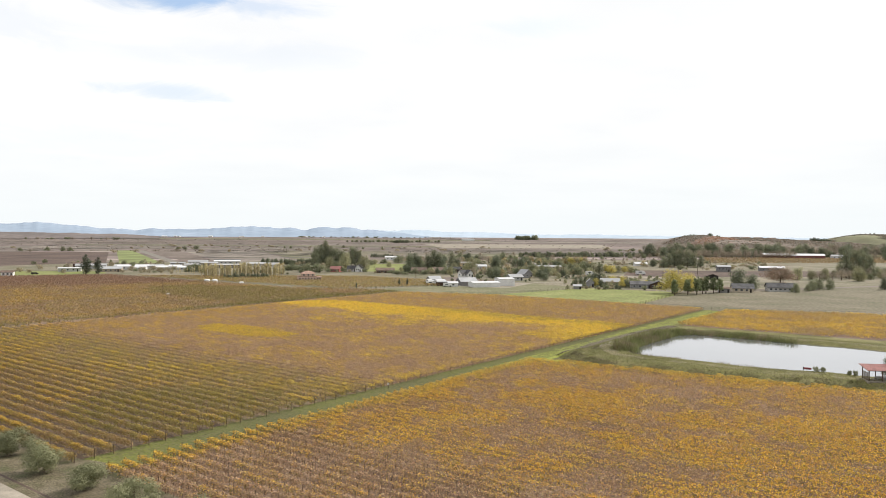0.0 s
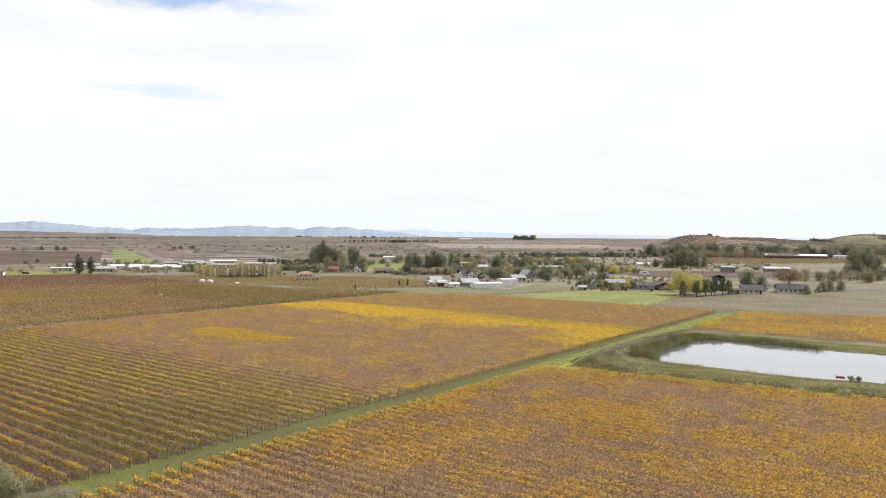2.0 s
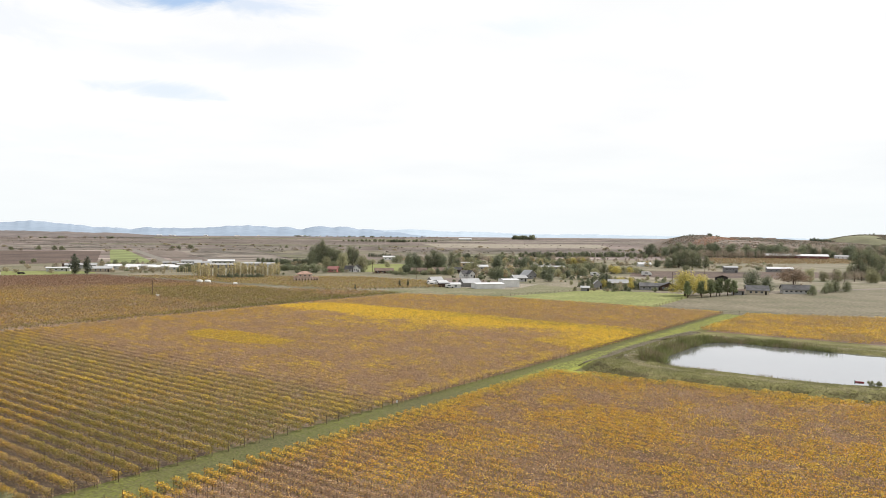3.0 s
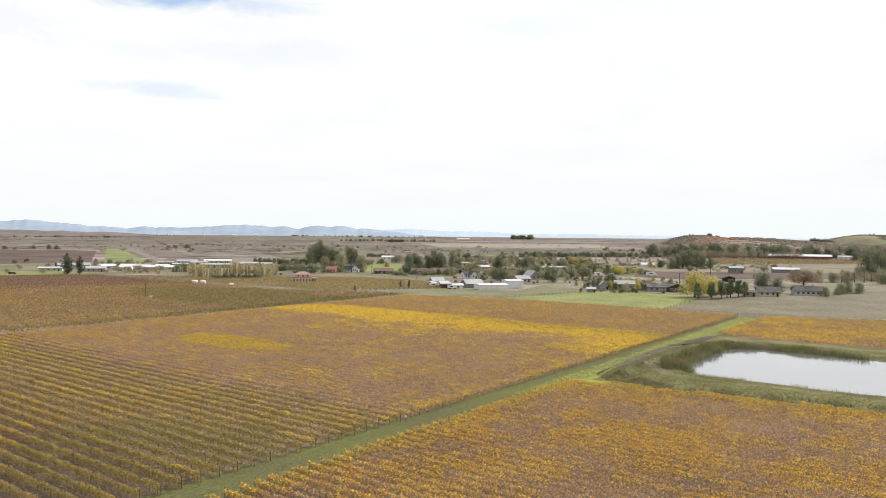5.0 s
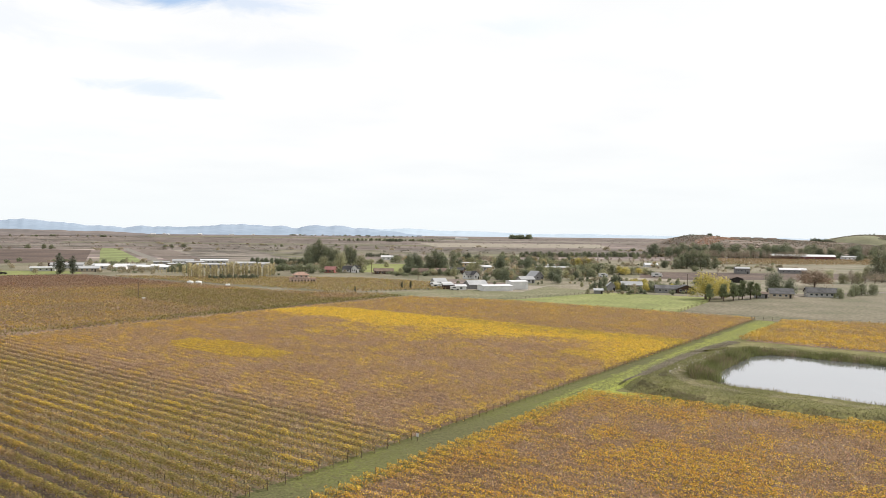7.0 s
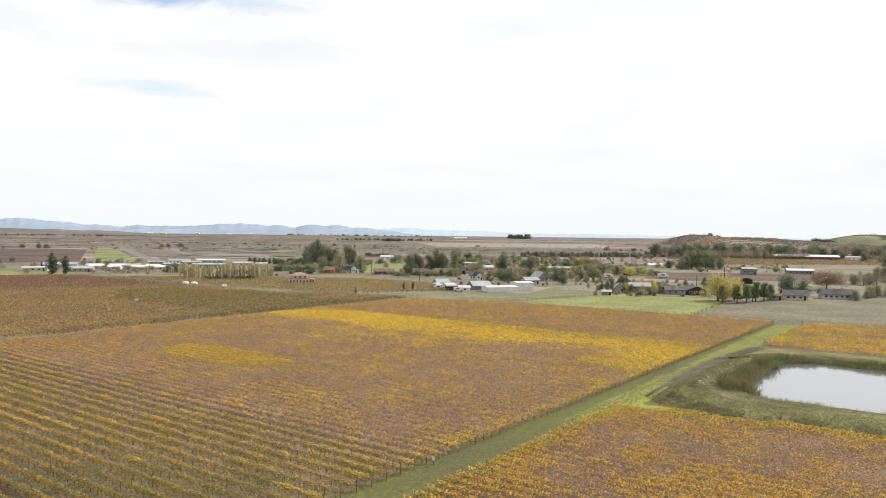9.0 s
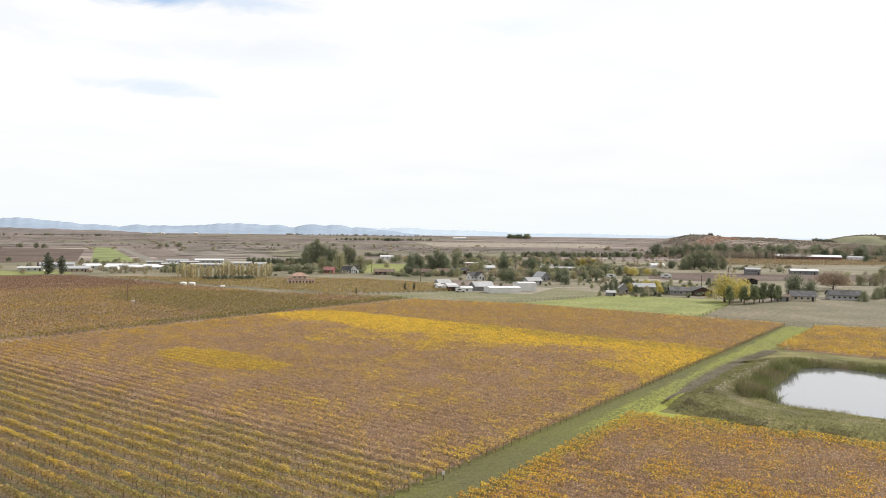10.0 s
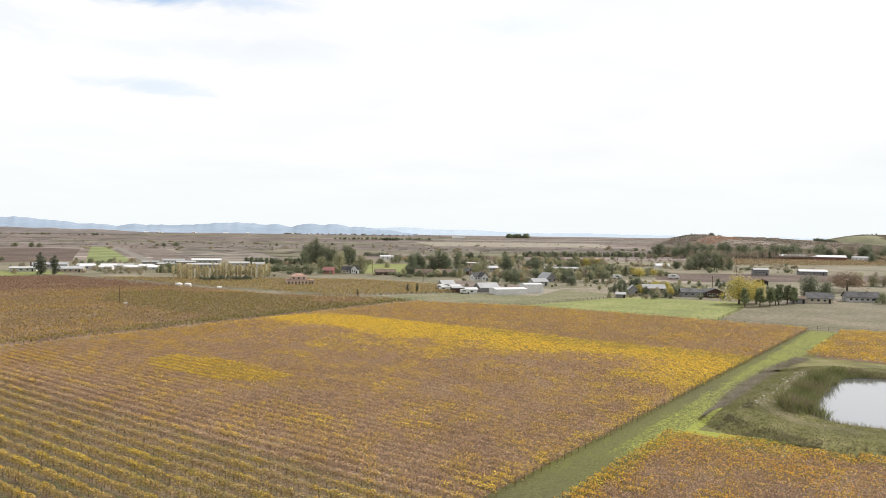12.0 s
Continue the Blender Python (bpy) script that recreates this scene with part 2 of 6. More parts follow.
# paler copy: more haze put into the colour of the farther range
M["mountain_paler_haze"] = material("paler haze-coloured mountains", (0.46, 0.54, 0.62), (0.44, 0.52, 0.60), (0.48, 0.56, 0.64), 0.003, 0.02, bump=0, spec=0, grain=0.03)
M["marsh"] = leaf_material("dry marsh growth", 0.1)
M["foothill"] = material("brown foothills", (0.20, 0.175, 0.165), (0.165, 0.15, 0.14), (0.235, 0.20, 0.18), 0.006, 0.05, bump=0, spec=0, grain=0.12, stretch=(0.4, 1, 2))


def glass(name, tint, rough):
    m = bpy.data.materials.new(name)
    m.use_nodes = True
    b = m.node_tree.nodes["Principled BSDF"]
    b.inputs["Base Color"].default_value, b.inputs["Roughness"].default_value = (*tint, 1), rough
    b.inputs["Specular IOR Level"].default_value = 0.6
    return m


M["verge"] = material("dry roadside verge", (0.145, 0.122, 0.077), (0.10, 0.10, 0.05), (0.19, 0.16, 0.11), 0.35, 5, bump=0.6, grain=0.3)
M["field_green"] = material("dull green field", (0.18, 0.17, 0.105), None, None, 0.01, 0.1, bump=0, grain=0.15)
M["field_straw"] = material("straw field", (0.245, 0.21, 0.175), None, None, 0.01, 0.1, bump=0, grain=0.15)
M["field_brown"] = material("brown fallow field", (0.18, 0.145, 0.12), None, None, 0.01, 0.1, bump=0, grain=0.15)
M["pane"] = glass("window glass", (0.03, 0.035, 0.04), 0.08)
M["water"] = glass("pond water", (0.355, 0.37, 0.395), 0.015)
nt = M["water"].node_tree
nt.nodes["Principled BSDF"].inputs["Metallic"].default_value = 0.75
nt.nodes["Principled BSDF"].inputs["IOR"].default_value = 1.4
wave, wbump, wgeo = nt.nodes.new("ShaderNodeTexNoise"), nt.nodes.new("ShaderNodeBump"), nt.nodes.new("ShaderNodeNewGeometry")
wave.inputs["Scale"].default_value, wave.inputs["Detail"].default_value = 0.8, 3
wbump.inputs["Strength"].default_value, wbump.inputs["Distance"].default_value = 0.05, 0.02
nt.links.new(wgeo.outputs["Position"], wave.inputs["Vector"])
nt.links.new(wave.outputs["Fac"], wbump.inputs["Height"])
nt.links.new(wbump.outputs[0], nt.nodes["Principled BSDF"].inputs["Normal"])


# ---- building blocks ----
def mesh_from(name, verts, faces, mat):
    me = bpy.data.meshes.new(name)
    me.from_pydata([tuple(v) for v in verts], [], [tuple(f) for f in faces])
    me.materials.append(mat)
    me.update()
    return me


def quad_mesh(name, corners, tint, mat):
    """Many loose small faces: corners (n, 3 or 4, 3), tint (n, 3)."""
    n, k = corners.shape[:2]
    me = bpy.data.meshes.new(name)
    me.vertices.add(n * k)
    me.vertices.foreach_set("co", np.ascontiguousarray(corners, dtype=np.float32).ravel())
    me.loops.add(n * k)
    me.loops.foreach_set("vertex_index", np.arange(n * k, dtype=np.int32))
    me.polygons.add(n)
    me.polygons.foreach_set("loop_start", np.arange(0, n * k, k, dtype=np.int32))
    me.update(calc_edges=True)
    at = me.attributes.new("tint", "FLOAT_COLOR", "FACE")
    at.data.foreach_set("color", np.concatenate([tint, np.ones((n, 1))], 1).astype(np.float32).ravel())
    me.materials.append(mat)
    return me


def part(name, me, parent, label="", m=None):
    ob = new(name, me)
    ob.parent = parent
    if m is not None:
        ob.matrix_basis = m
    return tagged(ob, label)


def thing(name, label, category, m, group="", kind=""):
    ob = new(name)
    ob.empty_display_size = 0.5
    ob.matrix_basis = m
    return tagged(ob, label, category, group, kind)


def box(x0, x1, y0, y1, z0, z1):
    v = [(x, y, z) for z in (z0, z1) for y in (y0, y1) for x in (x0, x1)]
    f = [(0, 2, 3, 1), (4, 5, 7, 6), (0, 1, 5, 4), (2, 6, 7, 3), (0, 4, 6, 2), (1, 3, 7, 5)]
    return v, f


def join(pieces):
    v, f = [], []
    for pv, pf in pieces:
        k = len(v)
        v += list(pv)
        f += [tuple(i + k for i in q) for q in pf]
    return v, f


def tube(points, radii, sides=6):
    v, f = [], []
    for i, (p, r) in enumerate(zip(points, radii)):
        a, b = Vector(points[max(i - 1, 0)]), Vector(points[min(i + 1, len(points) - 1)])
        q = (b - a).to_track_quat("Z", "Y")
        for k in range(sides):
            w = 2 * math.pi * k / sides
            v.append(Vector(p) + q @ Vector((r * math.cos(w), r * math.sin(w), 0)))
    for i in range(len(points) - 1):
        for k in range(sides):
            j = (k + 1) % sides
            f.append((i * sides + k, i * sides + j, (i + 1) * sides + j, (i + 1) * sides + k))
    f.append(tuple(range((len(points) - 1) * sides, len(points) * sides)))
    return v, f


def value_noise(x, y, cell, seed):
    """Smooth random field in 0..1 over the plan."""
    x, y = np.asarray(x) / cell, np.asarray(y) / cell
    i, j = np.floor(x).astype(np.int64), np.floor(y).astype(np.int64)
    fx, fy = x - i, y - j
    fx, fy = fx * fx * (3 - 2 * fx), fy * fy * (3 - 2 * fy)

    def at(a, b):
        h = (a * 374761393 + b * 668265263 + seed * 974634777) & 0xFFFFFFFF
        h = ((h ^ (h >> 13)) * 1274126177) & 0xFFFFFFFF
        return ((h ^ (h >> 16)) & 0xFFFF) / 65535.0
    return (at(i, j) * (1 - fx) + at(i + 1, j) * fx) * (1 - fy) + (at(i, j + 1) * (1 - fx) + at(i + 1, j + 1) * fx) * fy


def fractal(x, y, cell, seed):
    return 0.55 * value_noise(x, y, cell, seed) + 0.3 * value_noise(x, y, cell / 2.3, seed + 1) + 0.15 * value_noise(x, y, cell / 5.1, seed + 2)


def leaves(rng, centres, size, tint, flat=0.0, face=None):
    """Randomly turned leaf faces at the centres; flat 0..1 turns them level, face gives their own normals."""
    n = len(centres)
    nrm = rng.normal(size=(n, 3))
    nrm[:, 2] = np.abs(nrm[:, 2]) + flat * 2
    if face is not None:
        nrm = face.copy()
    nrm /= np.linalg.norm(nrm, axis=1)[:, None]
    a = np.cross(nrm, rng.normal(size=(n, 3)))
    a /= np.linalg.norm(a, axis=1)[:, None] + 1e-9
    b = np.cross(nrm, a)
    s = (size * rng.uniform(0.6, 1.35, n))[:, None] * 0.5
    a, b = a * s * 1.15, b * s * rng.uniform(0.6, 1.0, n)[:, None]
    return np.stack([centres - a - b * 0.6, centres + a - b * 0.6, centres + b * 1.1], 1)


# ---- the plan: u runs along the grass lane, v to its left ----
D, N, O = np.array((0.606, 0.796)), np.array((-0.796, 0.606)), np.array((-7.0, 162.0))
ROW_TURN = math.degrees(math.atan2(N[1], N[0]))


def plan(u, v):
    return O[0] + D[0] * u + N[0] * v, O[1] + D[1] * u + N[1] * v


def far_rise(x, y):
    r = np.hypot(x, y)
    return 17.0 * np.clip((r - 1800) / 3100, 0, 1.05) ** 1.3


# ---- ground ----
def sheet(name, label, corners, z, mat, kind="structure", category="ground"):
    """A level piece of ground from its corners, which follows the far rise."""
    me = mesh_from(name, [(x, y, z + float(far_rise(x, y))) for x, y in corners], [tuple(range(len(corners)))], mat)
    return tagged(new(name, me), label, category, "", kind)


def ground_sheet():
    radii = [0, 60, 120, 200, 300, 450, 650, 900, 1200, 1600, 1800, 2100, 2500, 2900, 3300, 3700, 4100, 4500, 4900]
    count = 96
    v = [(0.0, 0.0, 0.0)]
    for r in radii[1:]:
        for k in range(count):
            a = 2 * math.pi * k / count
            v.append((r * math.sin(a), r * math.cos(a), float(far_rise(r, 0))))
    f = [(0, 1 + (k + 1) % count, 1 + k) for k in range(count)]
    for i in range(len(radii) - 2):
        for k in range(count):
            a, b = 1 + i * count + k, 1 + i * count + (k + 1) % count
            f.append((a, b, b + count, a + count))
    tagged(new("ground", mesh_from("ground", v, f, M["plain"])), "flat brown marsh plain with long field bands", "ground", "", "structure")


ground_sheet()
# lower vineyard ground, lane, banks
sheet("vineyard_ground", "brown bare soil under vine rows", [plan(-6, 0), plan(-6, 480), plan(108, 483), plan(165, 440), plan(170, 240), plan(203, 118), plan(205, 0)], 0.03, M["soil"])
sheet("vineyard_ground", "soil with thin green grass between vine rows", [plan(-47, 0), plan(-41, 480), plan(-6, 480), plan(-6, 0)], 0.03, M["cover"])
# near the road the vines' shade is put into the soil colour
sheet("vineyard_ground", "brown soil between vine rows, darkened for canopy shade", [plan(-76, 0), plan(-76, 480), plan(-41, 480), plan(-47, 0)], 0.03, M["shaded_soil"])
sheet("vineyard_ground", "brown bare soil under golden vines", [plan(-75, -6.5), plan(46, -6.5), plan(60, -90), plan(76, -210), plan(-75, -210)], 0.03, M["soil"])
sheet("vineyard_ground", "brown soil under golden vines", [plan(142, -10), plan(205, -10), plan(270, -160), plan(150, -160)], 0.03, M["soil"])
sheet("bank_foot", "rough grass beside the lane and behind the pond", [plan(40, -7.5), plan(205, -7.5), plan(205, -11), plan(142, -11), plan(144, -80), plan(150, -160), plan(120, -160), plan(118, -24), plan(40, -24)], 0.045, M["bank"])
sheet("grass_lane", "mown green grass lane between vine blocks", [plan(-76, 2.0), plan(205, 2.0), plan(205, -7.9), plan(44, -7.9), plan(-76, -6.9)], 0.06, M["grass"])
sheet("grass_lane", "narrow grassy lane between two vine blocks", [plan(-60, 161.5), plan(186, 161.5), plan(184, 165.3), plan(-60, 165.3)], 0.06, M["grass"])
sheet("verge", "dry grassy roadside verge", [plan(-84, 480), plan(-76, 480), plan(-74.5, 25), plan(-73, 5), plan(-71, -1), plan(-70.3, -5), plan(-72.2, -9), plan(-72.6, -210), plan(-84, -210)], 0.075, M["verge"])
sheet("roadside_field", "dry grass field across the road", [plan(-93, 480), plan(-93, -210), plan(-330, -210), plan(-330, 480)], 0.025, M["dry"])
sheet("road", "grey asphalt road beside the vineyard", [plan(-92, 480), plan(-86.0, 480), plan(-86.0, -210), plan(-92, -210)], 0.04, M["asphalt"], category="road")
sheet("road_edge", "pale concrete edge of the road", [plan(-86.0, 480), plan(-83.6, 480), plan(-83.6, -210), plan(-86.0, -210)], 0.09, M["concrete"], category="kerb")
sheet("gutter", "dark damp leaf line beside the road edge", [plan(-82.35, 480), plan(-82.0, 480), plan(-82.0, -210), plan(-82.35, -210)], 0.082, M["plough"], category="gutter")
# fields beyond
sheet("pasture", "bright green fenced pasture", [(22, 397), (70, 365), (95, 352), (127, 402), (137, 428), (89, 455)], 0.05, M["pasture"])
sheet("dry_field", "dry mown pasture", [plan(206, 1), (95, 352), (127, 402), (137, 428), (168, 428), (300, 490), (420, 470), (330, 250), plan(232, -70), plan(206, -9)], 0.04, M["dry"])
sheet("dry_field", "rough pasture behind the vineyard", [plan(171, 240), plan(204, 118), plan(206, 2), (95, 352), (70, 364), (22, 397), (89, 456), (60, 500), (4, 472), (-46, 441), (-70, 440)], 0.035, M["dry_green"])
sheet("vineyard_ground", "brown soil of a far vine block", [(-256, 556), (-75, 433), (-46, 436), (4, 472), (0, 562), (-40, 566), (-110, 560), (-150, 520)], 0.045, M["yard"])
sheet("dirt_track", "pale dirt track along the vineyard", [plan(168, 440), plan(172, 440), plan(174.5, 235), plan(206, 118), plan(203.5, 118), plan(170.5, 236)], 0.07, M["dirt"], category="track")
sheet("dry_strip", "pale dry grass strip beside the track", [(-292, 572), (-254, 567), (-132, 476), (-118, 480), (-150, 512), (-205, 548), (-262, 590)], 0.062, M["dry"])
sheet("village_ground", "rough grass and yards of the village", [(-420, 560), (-255, 563), (-60, 566), (10, 560), (90, 460), (140, 432), (300, 495), (700, 560), (900, 980), (500, 1000), (0, 960), (-420, 760)], 0.02, M["yard"])
sheet("lawn", "bright green lawn by the houses", [(-80, 806), (-36, 802), (-34, 640), (-74, 640)], 0.06, M["pasture"])
sheet("lawn", "green lawn before the long sheds", [(-380, 530), (-311, 553), (-263, 576), (-288, 622), (-344, 612), (-400, 590)], 0.055, M["pasture"])
sheet("dirt_track", "pale mown ground beside the vine block", [(-136, 563), (-107, 566), (-120, 624), (-150, 618)], 0.06, M["dry"], category="ground")
sheet("field_strip", "bright green young crop strip", [(-590, 1327), (-566, 1338), (-302, 789), (-344, 780)], 0.12, M["strip"])
sheet("ploughed_field", "dark ploughed field", [(-900, 1050), (-640, 1230), (-551, 1210), (-365, 795), (-440, 690), (-800, 640)], 0.1, M["plough"])
sheet("farm_road", "pale farm road beside the crop strip", [(-562, 1345), (-549, 1345), (-284, 800), (-297, 800)], 0.13, M["asphalt"], category="road")
sheet("green_field", "dull green field on the plain", [(-330, 1420), (60, 1380), (20, 1180), (-240, 1130)], 0.12, M["yard"])
for k, (a, b, kind) in enumerate(((0, 40, "field_brown"), (45, 150, "field_straw"), (155, 210, "field_green"), (215, 330, "field_brown"), (335, 380, "field_straw"), (385, 560, "field_green"))):
    sheet("field_band", "long narrow field on the plain", [(-540 + a * 1.25, 1350 + a * 0.1), (-540 + b * 1.25, 1350 + b * 0.1), (-285 + b * 0.75, 815 + b * 0.45), (-285 + a * 0.75, 815 + a * 0.45)], 0.1, M[kind])
for k, (x0, x1, y0, y1, kind) in enumerate(((-1200, -300, 1480, 1640, "field_straw"), (-250, 700, 1500, 1600, "field_brown"), (-900, 100, 1800, 1960, "field_green"), (250, 1300, 1350, 1480, "field_brown"), (-1600, -400, 2200, 2500, "field_brown"),
                                            (-300, 900, 2600, 2900, "field_straw"), (-1500, 200, 3000, 3300, "field_green"), (-100, 380, 1290, 1370, "field_straw"))):
    sheet("field_band", "wide flat field on the plain", [(x0, y0), (x1, y0 + 20), (x1 * 1.05, y1 + 15), (x0 * 1.08, y1)], 0.3, M[kind])
sheet("pale_field", "pale dry field on the plain", [(-60, 2300), (500, 2350), (420, 1800), (0, 1750)], 0.2, M["dirt"])
sheet("fallow_field", "dark fallow field behind the gardens", [(140, 575), (330, 600), (400, 690), (175, 690)], 0.05, M["plough"])
sheet("dirt_track", "pale dirt drive through the village", [(60, 505), (64, 501), (150, 520), (330, 545), (330, 551), (148, 526)], 0.06, M["dirt"], category="track")
sheet("dirt_track", "pale dirt drive along the sheds", [(-2, 470), (40, 452), (62, 500), (20, 520)], 0.055, M["dirt"], category="track")
sheet("dirt_track", "pale bare yard among the houses", [(70, 590), (110, 560), (190, 566), (150, 600)], 0.055, M["dirt"], category="track")
sheet("orchard_ground", "brown orchard ground", [(200, 700), (600, 800), (700, 1060), (330, 1000), (150, 760)], 0.06, M["yard"])


# ---- pond ----
WU0, WU1, WV0, WV1, WATER = 62.0, 112.0, -135.0, -20.8, 1.2


def pond_distance(u, v, r=10.0):
    # the near shore draws back by the shelter
    u = u - 4.2 * smooth(v, -60, -73) * smooth(u, 92, 72)
    cu, cv = (WU0 + WU1) / 2, (WV0 + WV1) / 2
    qu, qv = np.abs(u - cu) - (WU1 - WU0) / 2 + r, np.abs(v - cv) - (WV1 - WV0) / 2 + r
    return np.hypot(np.maximum(qu, 0), np.maximum(qv, 0)) + np.minimum(np.maximum(qu, qv), 0) - r


def bank_height(u, v):
    s = pond_distance(u, v) + (value_noise(u, v, 6, 5) - 0.5) * 1.2
    foot = np.where(u < WU0, np.clip(22.5 + 0.12 * v, 11.5, 20), np.where(u > WU1, 17.0, 14.5))
    top = 1.75 - 0.28 * smooth(u, 76, 62)
    z = np.minimum(1.15 + 0.3 * np.minimum(s, 2.0), top)
    z = np.minimum(z, top * np.clip((foot - s) / 6.5, -0.2, 1)) + (fractal(u, v, 3.0, 9) - 0.5) * 0.45 * smooth(s, 0.2, 3)
    # it falls to the lane, steeper along the straight side
    z = np.minimum(z, 1.8 * np.clip((-6.3 + (value_noise(u, v, 5, 6) - 0.5) * 1.0 - v) / 5.5, -0.2, 1))
    return np.maximum(z, -0.4)


def smooth(x, a, b):
    t = np.clip((x - a) / (b - a), 0, 1)
    return t * t * (3 - 2 * t)


def blades(rng, base, height, width, lean=0.3):
    """Upright narrow blades on the bases (n, 3)."""
    n = len(base)
    a = rng.uniform(0, 6.283, n)
    side = np.stack([np.cos(a), np.sin(a), np.zeros(n)], 1) * (width * rng.uniform(0.6, 1.4, n) / 2)[:, None]
    up = np.stack([rng.normal(0, lean, n), rng.normal(0, lean, n), np.ones(n)], 1) * (height * rng.uniform(0.55, 1.15, n))[:, None]
    return np.stack([base - side, base + side, base + up + side * 0.35, base + up - side * 0.35], 1)


def scatter_blades(name, label, category, seed, u, v, z, height, width, colours, lean=0.3, choose=None):
    rng = np.random.default_rng(seed)
    x, y = plan(u, v)
    q = blades(rng, np.stack([x, y, z], 1), height, width, lean)
    colours = np.array(colours)
    pick = np.clip((fractal(u, v, 5, seed) - 0.2) / 0.6 * 0.6 + rng.uniform(0, 0.4, len(u)), 0, 0.999)
    if choose is not None:
        pick = np.clip(choose + rng.uniform(-0.2, 0.2, len(u)), 0, 0.999)
    tint = colours[(pick * len(colours)).astype(int)] * rng.uniform(0.7, 1.3, len(u))[:, None]
    tagged(new(name, quad_mesh(name, q, tint, M["leaf"])), label, category, "", "stuff")


def pond():
    us, vs = np.arange(38, 131, 1.0), np.arange(-150, -6.5, 1.0)
    gu, gv = np.meshgrid(us, vs, indexing="ij")
    z = bank_height(gu, gv)
    x, y = plan(gu, gv)
    verts = np.stack([x, y, z], -1).reshape(-1, 3)
    nv = len(vs)
    faces = [(i * nv + j, i * nv + j + 1, (i + 1) * nv + j + 1, (i + 1) * nv + j) for i in range(len(us) - 1) for j in range(nv - 1)]
    faces = [f for f in faces if max(verts[k][2] for k in f) > -0.05]
    me = mesh_from("pond_bank", verts, faces, M["bank"])
    for p in me.polygons:
        p.use_smooth = True
    tagged(new("pond_bank", me), "grassy earth bank round the pond", "bank", "", "structure")
    corners = []
    for k in range(96):
        a = 2 * math.pi * k / 96
        lo, hi = 0.0, 90.0
        for _ in range(24):
            mid = (lo + hi) / 2
            if pond_distance(86 + mid * math.sin(a), -78 + mid * math.cos(a)) < 0.6:
                lo = mid
            else:
                hi = mid
        corners.append((*plan(86 + lo * math.sin(a), -78 + lo * math.cos(a)), WATER))
    tagged(new("pond_water", mesh_from("pond_water", corners, [tuple(range(96))], M["water"])), "still pond water that mirrors the pale sky", "water", "", "structure")
    # rough grass all over the bank: straw on the crest, green by the lane, brown clumps on the outer slope
    rng = np.random.default_rng(31)
    u, v = rng.uniform(40, 128, 230000), -7 - 98 * rng.uniform(0, 1, 230000) ** 1.6
    z, s = bank_height(u, v), pond_distance(u, v)
    keep = (s > 0.3) & (z > -0.02)
    u, v, z, s = u[keep], v[keep], z[keep], s[keep]
    clump = fractal(u, v, 2.2, 44)
    outer = smooth(z, 1.45, 1.0) * smooth(s, 4, 8)
    low = (outer < 0.4) | (v >= -11.5) | (u >= 112)
    crest = smooth(s + (fractal(u, v, 8, 46) - 0.5) * 5, 3.2, 5.0) * smooth(s + (fractal(u, v, 8, 46) - 0.5) * 5, 8.0, 6.0) * smooth(fractal(u, v, 4, 47), 0.22, 0.48)
    scatter_blades("bank_grass", "short green and straw grass on the pond bank", "grass", 32, u[low], v[low], z[low] - 0.03, 0.13, 0.16,
                   [(0.155, 0.15, 0.07), (0.195, 0.195, 0.08), (0.225, 0.225, 0.085), (0.255, 0.23, 0.13), (0.335, 0.295, 0.195), (0.38, 0.335, 0.235)], 0.8,
                   choose=(0.14 + 0.55 * clump + 0.5 * crest)[low])
    rough = (outer >= 0.4) & (v < -11.5) & (u < 112) & (rng.uniform(size=len(u)) < 0.25 + 0.75 * smooth(clump, 0.35, 0.6))
    scatter_blades("bank_weeds", "rough brown and green weeds on the bank's outer slope", "weeds", 36, u[rough], v[rough], z[rough] - 0.03, 0.26, 0.17,
                   [(0.125, 0.112, 0.06), (0.155, 0.14, 0.075), (0.19, 0.175, 0.09), (0.225, 0.19, 0.12), (0.16, 0.155, 0.07)], 0.7)
    # reeds along the two reedy shores
    u, v = rng.uniform(60, 120, 95000), rng.uniform(-70, -12, 95000)
    s = pond_distance(u, v) + (fractal(u, v, 5, 51) - 0.5) * 2.5
    shore = np.maximum(smooth(v, -29, -25) * smooth(u, 62, 68), smooth(u, 104, 109) * smooth(v + (fractal(u, v, 9, 58) - 0.5) * 30, -60, -46))
    band = (s > -1.0 - 0.6 * smooth(v, -30, -24)) & (s < 3.9)
    keep = band & (rng.uniform(size=len(u)) < shore * 0.95)
    tall = (2.0 - 0.6 * smooth(u[keep], 98, 108)) * (0.2 + 1.35 * fractal(u[keep], v[keep], 3.0, 57))
    scatter_blades("reeds", "tall green and brown reeds on the pond shore", "reeds", 33, u[keep], v[keep], np.maximum(bank_height(u[keep], v[keep]), 1.1) - 0.1, tall, 0.1,
                   [(0.115, 0.12, 0.055), (0.15, 0.165, 0.06), (0.185, 0.195, 0.075), (0.19, 0.165, 0.095), (0.28, 0.215, 0.14)], 0.38)
    # thin dry reeds on the near shore
    u, v = rng.uniform(60.4, 64, 1700), rng.uniform(-66, -24, 1700)
    keep = rng.uniform(size=len(u)) < smooth(fractal(u, v, 7, 61), 0.45, 0.65) + 0.15
    scatter_blades("dry_reeds", "thin straw-coloured reeds at the water", "reeds", 34, u[keep], v[keep], np.full(keep.sum(), 1.15), 0.5, 0.06,
                   [(0.32, 0.25, 0.15), (0.24, 0.2, 0.11), (0.15, 0.14, 0.07)], 0.2)
    # dark dead weeds between lane and bank
    u = rng.uniform(56, 138, 26000)
